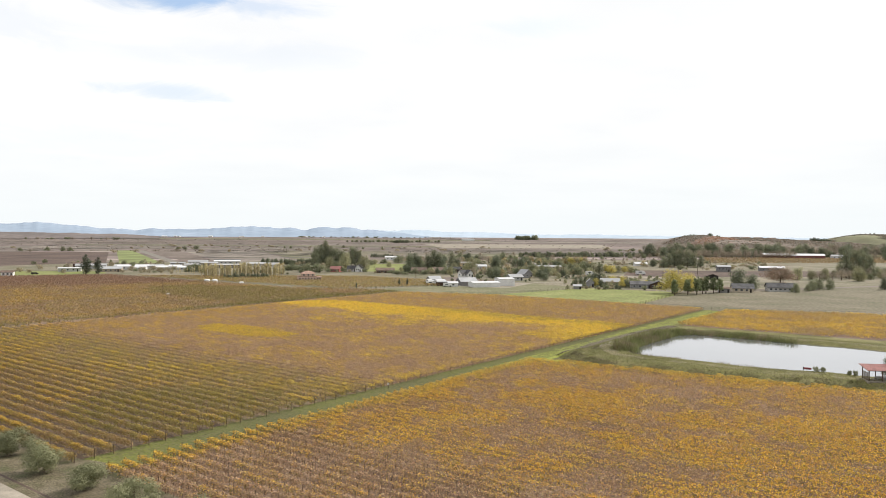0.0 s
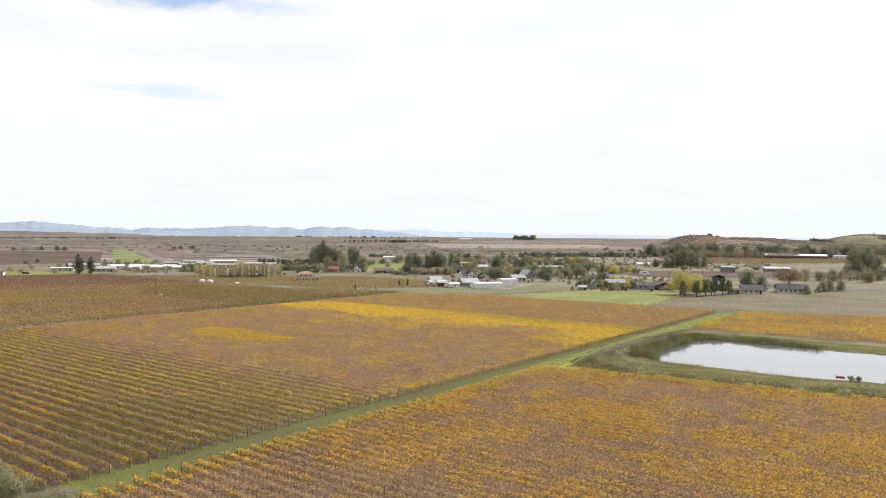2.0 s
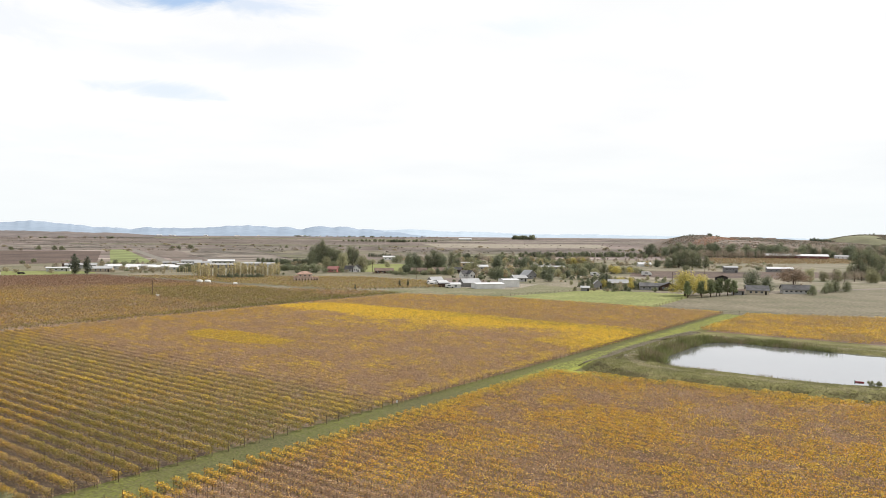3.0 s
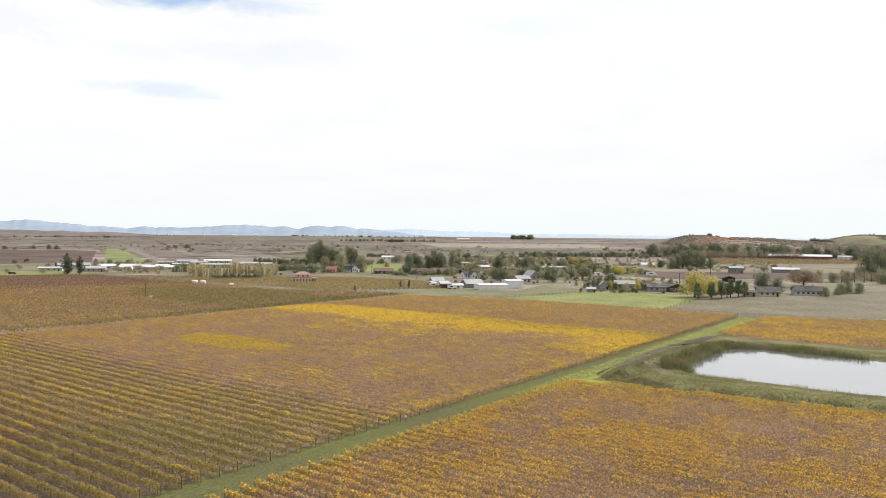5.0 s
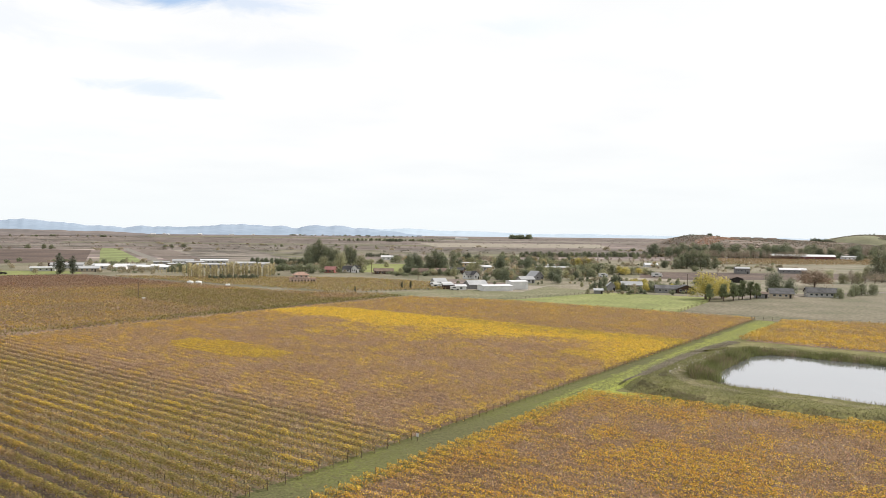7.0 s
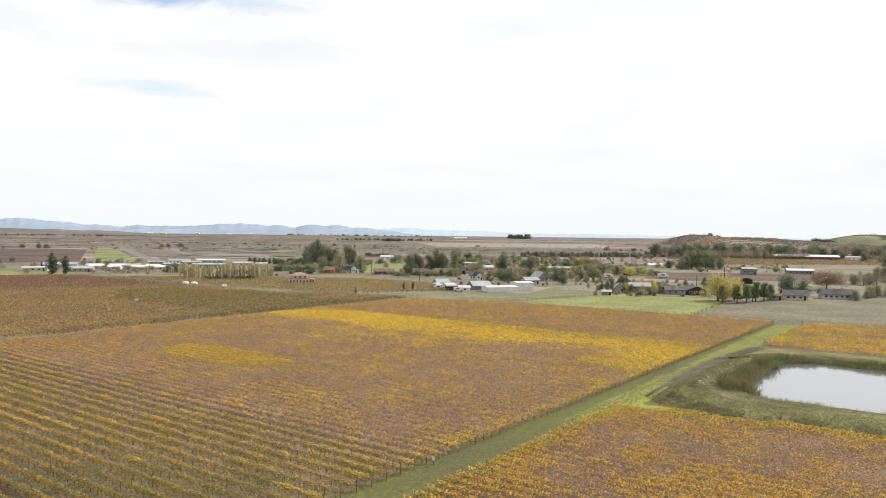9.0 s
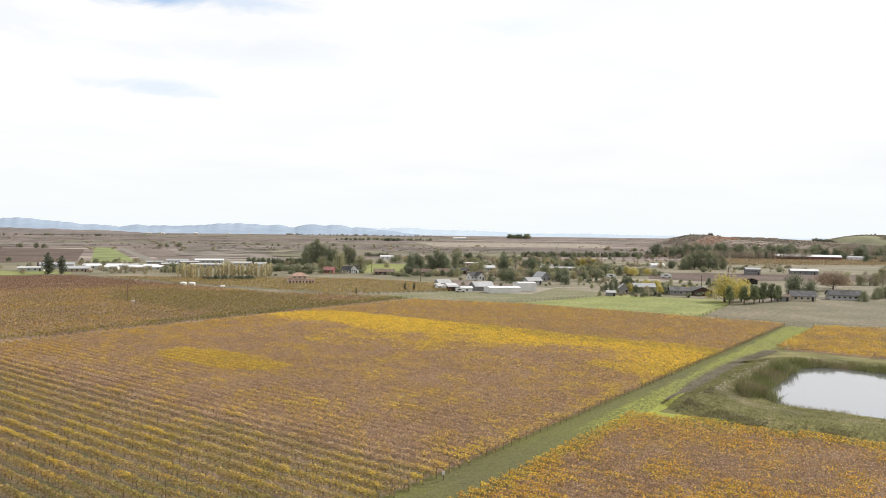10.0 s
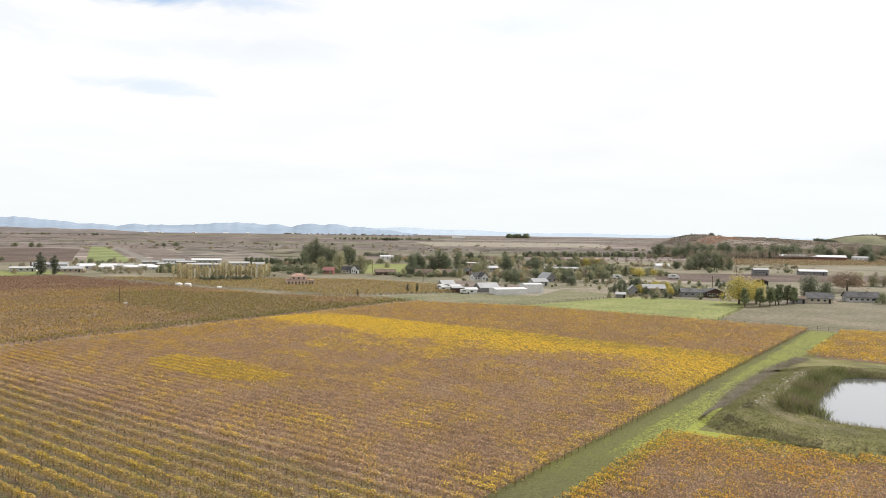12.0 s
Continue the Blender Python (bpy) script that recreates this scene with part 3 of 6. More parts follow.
    v = -7.6 + 1.3 * np.exp(-((u - 98) / 26) ** 2) + rng.normal(0, 0.95, 26000) * smooth(u, 50, 82) - 1.2 * smooth(u, 118, 138)
    scatter_blades("dead_weeds", "dark greyish brown dead weeds beside the grass lane", "weeds", 35, u, v, np.maximum(bank_height(u, v), 0) - 0.02, 0.26, 0.14,
                   [(0.265, 0.23, 0.175), (0.32, 0.28, 0.22), (0.24, 0.215, 0.15), (0.195, 0.17, 0.115)], 0.9)
    # short grass of the lane: dull near the vines and at its start, bright along the pond
    u, v = rng.uniform(-70, 204, 46000), rng.uniform(-8, 2, 46000)
    v[:1500], u[:1500] = rng.uniform(-9.2, -7.5, 1500), rng.uniform(45, 64, 1500)
    # it runs on along the foot of the bank
    v[1500:6000] = -8 - 20 * rng.uniform(0, 1, 4500) ** 1.5
    u[1500:6000] = 43.3 + 0.12 * (-6.3 - v[1500:6000]) + rng.uniform(0, 3.2, 4500) * smooth(v[1500:6000], -28, -12)
    bright = smooth(u + (fractal(u, v, 8, 63) - 0.5) * 30, 10, 45) * smooth(v + (fractal(u, v, 3, 64) - 0.5) * 3 - 0.012 * u, -1.5, -3.6) * smooth(v, -30, -16)
    tracks = np.exp(-((v + 1.9) / 0.35) ** 2) + np.exp(-((v + 3.7) / 0.35) ** 2)
    bright = bright * (1 - 0.45 * tracks * smooth(u, 160, 90))
    shades = np.array([(0.15, 0.135, 0.06), (0.145, 0.145, 0.05), (0.175, 0.18, 0.05), (0.29, 0.315, 0.055), (0.38, 0.41, 0.07)])
    pick = np.clip(0.2 + 0.74 * bright + rng.uniform(-0.2, 0.2, len(u)), 0, 0.999)
    tint = shades[(pick * 5).astype(int)] * rng.uniform(0.8, 1.2, len(u))[:, None]
    x, y = plan(u, v)
    tufts = leaves(rng, np.stack([x, y, np.maximum(bank_height(u, v), 0.0) * (v < -7.9) + 0.07], 1), 0.3, tint, 9.0)
    tagged(new("lane_grass", quad_mesh("lane_grass", tufts, tint, M["leaf"])), "short dull and bright green grass of the lane", "grass", "", "stuff")
    # pale stones lying on the crest by the lane
    stone = []
    for k in range(4):
        bm = bmesh.new()
        bmesh.ops.create_icosphere(bm, subdivisions=1, radius=0.5)
        for q in bm.verts:
            q.co *= 0.7 + 0.6 * noise.noise(q.co * 2 + Vector((k * 7, 0, 0)))
            q.co.z *= 0.45
        me = bpy.data.meshes.new("stone")
        bm.to_mesh(me)
        bm.free()
        me.materials.append(M["stone"])
        stone.append(me)
    for k in range(150):
        t = rng.uniform(0, 1)
        u, v = 64 + 46 * t + rng.normal(0, 2), -13.2 - 1.5 * t + rng.normal(0, 0.9)
        x, y = plan(u, v)
        m = Matrix.Translation((x, y, float(bank_height(np.array([u]), np.array([v]))[0]) + 0.1)) @ pose(0, 0, 0, 0, 0, rng.uniform(0, 360)) @ Matrix.Scale(0.22 + 0.6 * rng.uniform(0, 1) ** 2.2, 4)
        ob = new("stone", stone[k % 4])
        ob.matrix_basis = m
        tagged(ob, "flat pale stone lying on the pond bank", "stone", "stones on the bank")


pond()


# ---- vines ----
PALETTE = np.array([
    (0.87, 0.635, 0.08),   # yellow
    (0.74, 0.475, 0.075),    # gold
    (0.68, 0.35, 0.06),    # orange
    (0.365, 0.24, 0.155),   # brown
    (0.60, 0.425, 0.28),  # pale tan
    (0.36, 0.30, 0.075),   # olive
    (0.20, 0.205, 0.06),   # green
    (0.28, 0.165, 0.12),    # red brown
])


def patch(u, v, u0, v0, ru, rv, seed):
    d = np.hypot((u - u0) / ru, (v - v0) / rv) + (fractal(u, v, 9, seed) - 0.5) * 0.5
    return smooth(d, 1.04, 0.88)


def leaf_mix(block, u, v):
    """Shares of the palette at places of the plan."""
    n1, n2 = fractal(u, v, 26, 21), fractal(u, v, 9, 33)
    w = np.zeros((len(u), 8))
    if block == "lower_left":
        near = smooth(u + (n1 - 0.5) * 22 + (n2 - 0.5) * 10 + v * 0.03, -1, -17)
        top = smooth(u + (n2 - 0.5) * 4, 126, 123)
        strip = smooth(u + (n1 - 0.5) * 20 + (n2 - 0.5) * 10, 93, 104) * top * smooth(v + (n2 - 0.5) * 12 + (u - 118) * 0.9, 158, 146)
        strip = np.maximum(strip, smooth(v, 34, 8) * smooth(u + (n2 - 0.5) * 24 - v * 0.7, 66, 82) * top)
        green_top = smooth(u + (n2 - 0.5) * 10, 112, 118) * smooth(v + (n1 - 0.5) * 40, 100, 80) * top
        flecks = smooth(n2 + 0.5 * smooth(v, 6, 2), 0.58, 0.74) + 0.8 * smooth(n1, 0.5, 0.7) * smooth(u, 45, 95)
        side = smooth(v + (n1 - 0.5) * 40, 120, 155)
        island = np.maximum(patch(u, v, 27, 95, 9.0, 24, 71), 0)
        flecks = flecks * (1 - 0.85 * smooth(u, 50, 30) * smooth(v, 40, 70))
        far = smooth(u + (n2 - 0.5) * 3, 123.5, 126)
        deep = smooth(u + (n1 - 0.5) * 30, -22, -52)
        olive = patch(u, v, -46, 14, 20, 22, 73)
        w[:, 4], w[:, 3], w[:, 1], w[:, 0] = 1.0, 0.6, 0.3, 0.3
        w[:, 1] += 0.7 * side
        w[:, 2] += 0.2 * side
        w[:, 5] += 0.45 * side
        w[:, 0] += 1.15 * flecks * (1 - side)
        w[:, 1] += 0.25 * flecks
        for mask, row in ((far, (0.22, 0.45, 0.05, 0.8, 0.35, 0.6, 0.05, 0)), (near, (0.75, 0.25, 0.0, 0.4, 0.4, 0.95, 0.22, 0)),
                          (deep, (0.4, 0.85, 0.1, 0.75, 0.15, 0.8, 0.1, 0)), (olive, (0.2, 0.3, 0.02, 0.5, 0.1, 1.0, 0.6, 0)), (strip, (2.6, 0.7, 0.05, 0.05, 0.05, 0.1, 0, 0)), (green_top, (1.8, 0.4, 0, 0.1, 0, 1.3, 0.35, 0)), (island, (1.9, 1.0, 0.1, 0.05, 0, 0.7, 0, 0))):
            w = w * (1 - mask[:, None]) + mask[:, None] * np.array(row)
    elif block == "upper_left":
        w[:] = (0.08, 0.25, 0.04, 0.9, 0.35, 0.7, 0.25, 0.1)
        gold = smooth(n1 + 0.25 * smooth(u, 70, 20), 0.5, 0.68)
        olive = patch(u, v, 125, 215, 38, 85, 72)
        red = smooth(v + (n1 - 0.5) * 60 + u * 0.35, 355, 400)
        mauve = smooth(fractal(u, v, 40, 83), 0.55, 0.65)
        rim = smooth(v + (n2 - 0.5) * 8, 179, 171) * (0.45 + 0.55 * smooth(u, 30, 90))
        for mask, row in ((mauve, (0.05, 0.25, 0.1, 0.9, 0.45, 0.35, 0, 0.1)), (gold, (0.12, 0.5, 0.1, 0.8, 0.2, 0.55, 0.1, 0)), (olive, (0.03, 0.12, 0.0, 0.7, 0.1, 0.7, 0.8, 0)),
                          (red, (0, 0.05, 0.1, 0.5, 0.15, 0.05, 0, 1.5)), (rim, (0.02, 0.08, 0, 0.3, 0, 0.6, 1.8, 0))):
            w = w * (1 - mask[:, None]) + mask[:, None] * np.array(row)
    elif block == "lower_right":
        gold = smooth(n1 * 0.5 + n2 * 0.5 + 0.10 * smooth(v, -40, -90) - 0.3 * smooth(u, -36, -56) - 0.13 * smooth(u, 0, 22) * smooth(v, -70, -35), 0.40, 0.53)
        edge = np.maximum(smooth(u + 0.12 * v + (n2 - 0.5) * 8, 33, 40), smooth(v + (n2 - 0.5) * 6, -13, -9))
        w[:, 4], w[:, 3], w[:, 0], w[:, 1], w[:, 2] = 0.8, 0.9, 0.4, 0.55, 0.25
        w[:, :3] *= 1 - 0.5 * smooth(u, -36, -56)[:, None]
        for mask, row in ((gold, (0.8, 1.5, 1.15, 0.3, 0.2, 0.1, 0, 0)), (edge, (1.1, 1.3, 0.9, 0.15, 0.1, 0.1, 0, 0))):
            w = w * (1 - mask[:, None]) + mask[:, None] * np.array(row)
    elif block == "upper_right":
        w[:] = (0.8, 0.75, 0.1, 0.6, 0.25, 0.65, 0, 0)
        dull = smooth(fractal(u, v, 14, 87), 0.45, 0.65)
        w = w * (1 - dull[:, None]) + dull[:, None] * np.array((0.3, 0.5, 0.05, 0.8, 0.3, 0.8, 0.05, 0))
    else:
        w[:] = (0.0, 0.1, 0.03, 0.9, 0.2, 0.7, 0.45, 0)
    return w


def fullness(block, u, v, w):
    """Bare, brown vines carry fewer leaves."""
    w = w / w.sum(1)[:, None]
    return 0.75 + 0.45 * (w[:, 0] + w[:, 1] + w[:, 2] + w[:, 5] + w[:, 6])


END_POST = mesh_from("end_post", *tube([(0, 0, -0.1), (0, 0, 1.6)], [0.05, 0.042], 6), M["post"])
END_POST_SLIM = mesh_from("end_post", *tube([(0, 0, -0.1), (0, 0, 1.4)], [0.034, 0.03], 5), M["post"])
STAKE = mesh_from("stake", *tube([(0, 0, -0.05), (0, 0, 1.9)], [0.03, 0.026], 4), M["post"])


def vine_row(rng, block, u, v0, v1, per_metre, size, label, group, near, posts_from="start"):
    base = plan(u, v0)
    row = thing("vine_row", label, "vine row", Matrix.Translation((*base, 0)) @ pose(0, 0, 0, 0, 0, ROW_TURN), group)
    length = v1 - v0
    n = int(length * per_metre)
    s = rng.uniform(0.0, length, n)
    w = leaf_mix(block, np.full(n, u), v0 + s)
    # stretches of a few vines turn together
    turn = fractal(v0 + s, np.full(n, u * 1.9), 5.5, 91)
    w = w * np.stack([0.55 + 0.95 * smooth(turn, 0.35, 0.65)] * 3 + [1.35 - 0.7 * smooth(turn, 0.35, 0.65)] * 2 + [np.ones(n)] * 3, 1)
    # single vines stand out as lumps along the row
    lump = value_noise(s, np.full(n, u * 7.7), 0.9, 3)
    vigour = 0.62 + 0.75 * fractal(v0 + s, np.full(n, u * 1.3), 6.5, 94) + 0.3 * float(u < -46) - 0.15 * float(u > -34) if near and block == "lower_left" else 1.0
    keep = rng.uniform(size=n) < fullness(block, u, v0 + s, w) * (0.45 + 0.9 * lump) * vigour
    s, w, lump = s[keep], w[keep], lump[keep]
    n = len(s)
    vine = np.floor(s / 1.7)
    pick = (value_noise(vine * 1.0, np.full(n, u * 3.1), 0.51, 17) * 0.68 + rng.uniform(size=n) * 0.32)
    pick = np.where(rng.uniform(size=n) < 0.3, rng.uniform(size=n), pick)
    cum = np.cumsum(w / w.sum(1)[:, None], 1)
    idx = np.minimum((pick[:, None] > cum).sum(1), 7)
    even = 0.5 if near else 0.48 if block == "lower_left" and u < 90 else 0.38 if block.startswith("lower") else 0.6
    tint = 0.9 * (PALETTE[idx] * (1 - even) + (w / w.sum(1)[:, None]) @ PALETTE * even) * rng.uniform(*((0.55, 1.45) if block.startswith("lower") and u < 60 else (0.7, 1.3)), n)[:, None] * rng.uniform(0.92, 1.08, (n, 3))
    wide = 0.22 if near else 0.3 if block == "lower_right" else 0.22
    y = rng.normal(0, wide, n) * (0.7 + 0.6 * lump)
    high = rng.beta(1.9, 1.3, n)
    z = 0.22 + high * (1.1 + 0.35 * lump) - 0.3 * np.abs(y)
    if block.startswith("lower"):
        # older leaves low on the canes are duller, with side shade in the tint
        side_shade = (rng.uniform(size=n) < 0.8 * smooth(high, 0.82, 0.45)) & ((idx < 3) | (idx == 4))
        dull = np.where((rng.uniform(size=n) < 0.5) & (idx < 3), 5, 3)[side_shade]
        tint[side_shade] = 0.8 * PALETTE[dull] * rng.uniform(0.6, 1.1, side_shade.sum())[:, None]
    # leaves hang outward and up from the row
    face = rng.normal(0, 0.75, (n, 3)) + np.stack([np.zeros(n), y * 3.2, 0.25 + 0.9 * high], 1)
    if block == "lower_left" and u < -3:
        tint *= 0.92 + 0.08 * float(smooth(u, -46, -30))
    elif block == "lower_left" and u > 90:
        tint *= 1.1
    elif block == "lower_right":
        tint *= 0.95
    elif block == "upper_left":
        tint *= 0.8
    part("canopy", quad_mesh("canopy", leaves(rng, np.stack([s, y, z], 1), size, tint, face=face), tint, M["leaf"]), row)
    if near:
        pieces = [box(0, length, -0.01, 0.01, 0.93, 0.945)]
        for k in range(int(length / 1.8)):
            a = 0.9 + k * 1.8 + rng.uniform(-0.2, 0.2)
            pieces.append(tube([(a, 0, 0), (a + rng.uniform(-0.08, 0.08), rng.uniform(-0.06, 0.06), 0.85)], [0.04, 0.03], 4))
        tagged(part("trellis", mesh_from("trellis", *join(pieces), M["post"]), row, "dark vine trunks on a wire"), kind="stuff")
        for k in range(1, int(length / 7.2)):
            a = k * 7.2 if posts_from == "start" else length - k * 7.2
            part("stake", STAKE, row, "", pose(a, 0, 0, rng.uniform(-2, 2), rng.uniform(-2, 2), 0))
    end = 0.05 if posts_from == "start" else length - 0.05
    part("end_post", END_POST if near else END_POST_SLIM, row, "", pose(end, 0, 0, 0, rng.uniform(-5, 2), 0))
    return row


def vineyard():
    rng = np.random.default_rng(4)
    for u in [-73.6 + 2.86 * k for k in range(25)] + list(np.arange(-2.5, 203.5, 2.3)):
        v1 = 160.7 if u < 186 else 160.7 - (u - 186) * 3.0
        v1 = min(v1, (112 + 1.131 * u) / 0.396 + 10)
        rate, size = (165, 0.185) if u < -3 else (112, 0.2) if u < 60 else (56, 0.28) if u < 130 else (38, 0.34)
        label = "trellised vine row in olive and yellow leaf" if u < -3 else "trellised vine row in yellow and brown autumn leaf"
        vine_row(rng, "lower_left", u, 0.8, v1, rate, size, label, "vine rows of the large block", u < -3)
    for u in np.arange(-38.0, 191, 2.35):
        v1 = 478 if u < 100 else 478 - (u - 100) * 0.6 if u < 168 else 235 - (u - 168) * 2.2
        v1 = min(v1, (112 + 1.131 * u) / 0.396 + 10)
        if v1 > 185:
            vine_row(rng, "upper_left", u, 166.3, v1, 10, 0.52, "distant trellised vine row in brown and olive leaf", "vine rows of the far block", False)
    for u in np.arange(-72.6, 56, 2.3):
        # these rows run up to the lane
        top = -6.3 if u < 41.5 else -6.3 - (u - 41.5) / 0.12
        v0 = -104.0
        if top - v0 > 6:
            vine_row(rng, "lower_right", u, v0, top, 112 if u < 15 else 84, 0.205, "trellised vine row in gold and brown autumn leaf", "vine rows beside the pond", u < -45, "end")
    for u in np.arange(143, 224, 2.35):
        top = -9.0 if u < 204 else -8.5 - (u - 204) * 2.3
        start = -104.0 if u > 147 else -60.0
        if top - start > 6:
            vine_row(rng, "upper_right", u, start, top, 26, 0.38, "trellised vine row in bright gold leaf", "vine rows behind the pond", False, "end")


vineyard()


def cover_grass():
    """Thin green grass along the foot of the wide-set rows."""
    rng = np.random.default_rng(81)
    k, v = rng.integers(0, 24, 90000), rng.uniform(2, 150, 90000)
    u = -73.6 + 2.86 * k - 0.75 + rng.normal(0, 0.38, 90000)
    grown = smooth(u + (fractal(u, v, 30, 85) - 0.5) * 40, -62, -40) * smooth(fractal(u, v, 7, 86), 0.3, 0.55) + 0.08
    keep = (rng.uniform(size=len(u)) < grown) & (v < (112 + 1.131 * u) / 0.396 + 8)
    u, v = u[keep], v[keep]
    shades = np.array([(0.18, 0.185, 0.075), (0.22, 0.225, 0.095), (0.235, 0.21, 0.11)])
    tint = shades[rng.integers(0, 3, len(u))] * rng.uniform(0.8, 1.2, len(u))[:, None]
    x, y = plan(u, v)
    c = np.stack([x, y, np.full(len(u), 0.05)], 1)
    tagged(new("cover_grass", quad_mesh("cover_grass", leaves(rng, c, 0.3, tint, 3.0), tint, M["leaf"])), "thin green grass at the foot of vine rows", "grass", "", "stuff")


cover_grass()


def leaf_litter():
    """Fallen leaves on the soil between the rows nearest to the road."""
    rng = np.random.default_rng(82)
    n = 170000
    u = -74 + 115 * rng.uniform(0, 1, n) ** 1.3
    v = np.where(rng.uniform(size=n) < 0.5, rng.uniform(-90, -8, n), rng.uniform(1.5, 110, n))
    keep = (v < (112 + 1.131 * u) / 0.396 + 8) & (rng.uniform(size=n) < (0.35 + 0.9 * fractal(u, v, 6, 88)) * np.where((v > 0) & (u < -46), 0.35, 1.0))
    u, v = u[keep], v[keep]
    shades = np.array([(0.42, 0.285, 0.175), (0.34, 0.22, 0.135), (0.47, 0.335, 0.205), (0.26, 0.16, 0.10)])
    tint = shades[rng.integers(0, 4, len(u))] * rng.uniform(0.75, 1.25, len(u))[:, None]
    x, y = plan(u, v)
    c = np.stack([x, y, np.full(len(u), 0.05)], 1)
    tagged(new("leaf_litter", quad_mesh("leaf_litter", leaves(rng, c, 0.2, tint, 2.5), tint, M["leaf"])), "fallen tan and brown vine leaves on soil", "leaves", "", "stuff")


leaf_litter()


# ---- trees ----
def crown_mesh(rng, lumps, count, size, tints):
    """Leaf clumps round the lumps (x, y, z, radius, flatten), thickest near their skins."""
    lumps = np.array(lumps)
    share = lumps[:, 3] ** 2
    which = rng.choice(len(lumps), count, p=share / share.sum())
    d = rng.normal(size=(count, 3))
    d /= np.linalg.norm(d, axis=1)[:, None]
    r = lumps[which, 3] * rng.uniform(0.25, 1.0, count) ** 0.5 * (1 + rng.normal(0, 0.07, count))
    c = lumps[which, :3] + d * r[:, None] * np.stack([np.ones(count), np.ones(count), lumps[which, 4]], 1)
    tints = np.array(tints)
    pick = (value_noise(which * 1.0, which * 0.0, 0.7, 2) * 0.6 + rng.uniform(size=count) * 0.4) * len(tints)
    tint = tints[np.minimum(pick.astype(int), len(tints) - 1)] * 1.05 * rng.uniform(0.85, 1.15, count)[:, None]
    face = d * 1.3 + np.array((0, 0, 0.25)) + rng.normal(0, 0.38, (count, 3))
    return quad_mesh("crown", leaves(rng, c, size, tint, face=face), tint, M["tree_leaf"])


def limbs(rng, height, spread, trunk_r, start, count, mat):
    lean = rng.uniform(-0.04, 0.04, 2) * height
    top = height * 0.8
    spine = [(lean[0] * t, lean[1] * t, top * t) for t in (0, 0.25, 0.5, 0.75, 1)]
    pieces = [tube(spine, [trunk_r * k for k in (1.25, 0.85, 0.65, 0.4, 0.12)], 7)]
    for k in range(count):
        t = start + (0.92 - start) * k / max(count - 1, 1)
        a = 2.4 * k + rng.uniform(-0.4, 0.4)
        reach = spread * (1.0 - 0.5 * t) * rng.uniform(0.6, 1.0)
        p = Vector((lean[0] * t, lean[1] * t, top * t))
        q = p + Vector((math.cos(a) * reach, math.sin(a) * reach, height * rng.uniform(0.06, 0.2)))
        m = (p + q) / 2 + Vector((0, 0, height * 0.02))
        pieces.append(tube([p, m, q], [trunk_r * 0.42, trunk_r * 0.26, trunk_r * 0.08], 5))
    return mesh_from("trunk", *join(pieces), mat)


GREENS = [(0.185, 0.195, 0.112), (0.225, 0.235, 0.135), (0.155, 0.17, 0.10)]
DARKS = [(0.135, 0.152, 0.093), (0.165, 0.182, 0.112), (0.115, 0.13, 0.085)]
GREYGREEN = [(0.225, 0.23, 0.12), (0.275, 0.275, 0.15), (0.18, 0.19, 0.095)]
YELLOWS = [(0.42, 0.36, 0.10), (0.48, 0.40, 0.11), (0.31, 0.31, 0.12)]
RUST = [(0.19, 0.135, 0.10), (0.23, 0.165, 0.115), (0.18, 0.15, 0.105)]
ORANGE = [(0.48, 0.29, 0.11), (0.40, 0.27, 0.13)]
WILLOW = [(0.28, 0.275, 0.15), (0.33, 0.315, 0.18), (0.22, 0.225, 0.125)]


def round_tree(seed, height=10.0, width=9.0, tints=GREENS, count=1500, size=0.55, trunk=0.2, lumps=14, mat="bark", open_crown=1.0):
    """Unit of 10 m: broad crown of uneven lumps on a branching trunk, its foot as low as trunk allows."""
    rng = np.random.default_rng(seed)
    ls = []
    for k in range(lumps):
        a, t = 2.4 * k + rng.uniform(-0.6, 0.6), (k + rng.uniform(0, 1)) / lumps
        r = width * rng.uniform(0.18, 0.28) * open_crown
        z = height * trunk + r * 0.55 + (height * (1 - trunk) - r * 1.45) * t ** 1.35
        reach = (width * 0.5 - r * 0.6) * (1.0 - 0.75 * max(0.0, t - 0.3)) * rng.uniform(0.35, 1.0)
        ls.append((math.cos(a) * reach, math.sin(a) * reach, z, r, 0.85))
    ls.append((0, 0, height * (0.45 + trunk * 0.5), width * 0.3, 1.1))
    return limbs(rng, height, width * 0.42, height * 0.026, max(trunk, 0.12), 9, M[mat]), crown_mesh(rng, ls, count, size, tints)


def spire_tree(seed, height=10.0, width=3.0, tints=DARKS, count=900, size=0.4, low=0.04, power=0.8):
    """Cypress, poplar or young conifer: lumps stacked up a narrow spire."""
    rng = np.random.default_rng(seed)
    ls = []
    for k in range(16):
        t = (k + rng.uniform(0, 1)) / 16
        r = width * 0.5 * max(0.1, math.sin(math.pi * min(1.0, (t * 0.82 + 0.16))) ** power)
        a = rng.uniform(0, 6.28)
        ls.append((math.cos(a) * r * 0.35, math.sin(a) * r * 0.35, height * (low + (0.95 - low) * t), r * 0.8, 1.3))
    return limbs(rng, height, width * 0.3, height * 0.015, 0.1, 4, M["bark"]), crown_mesh(rng, ls, count, size, tints)


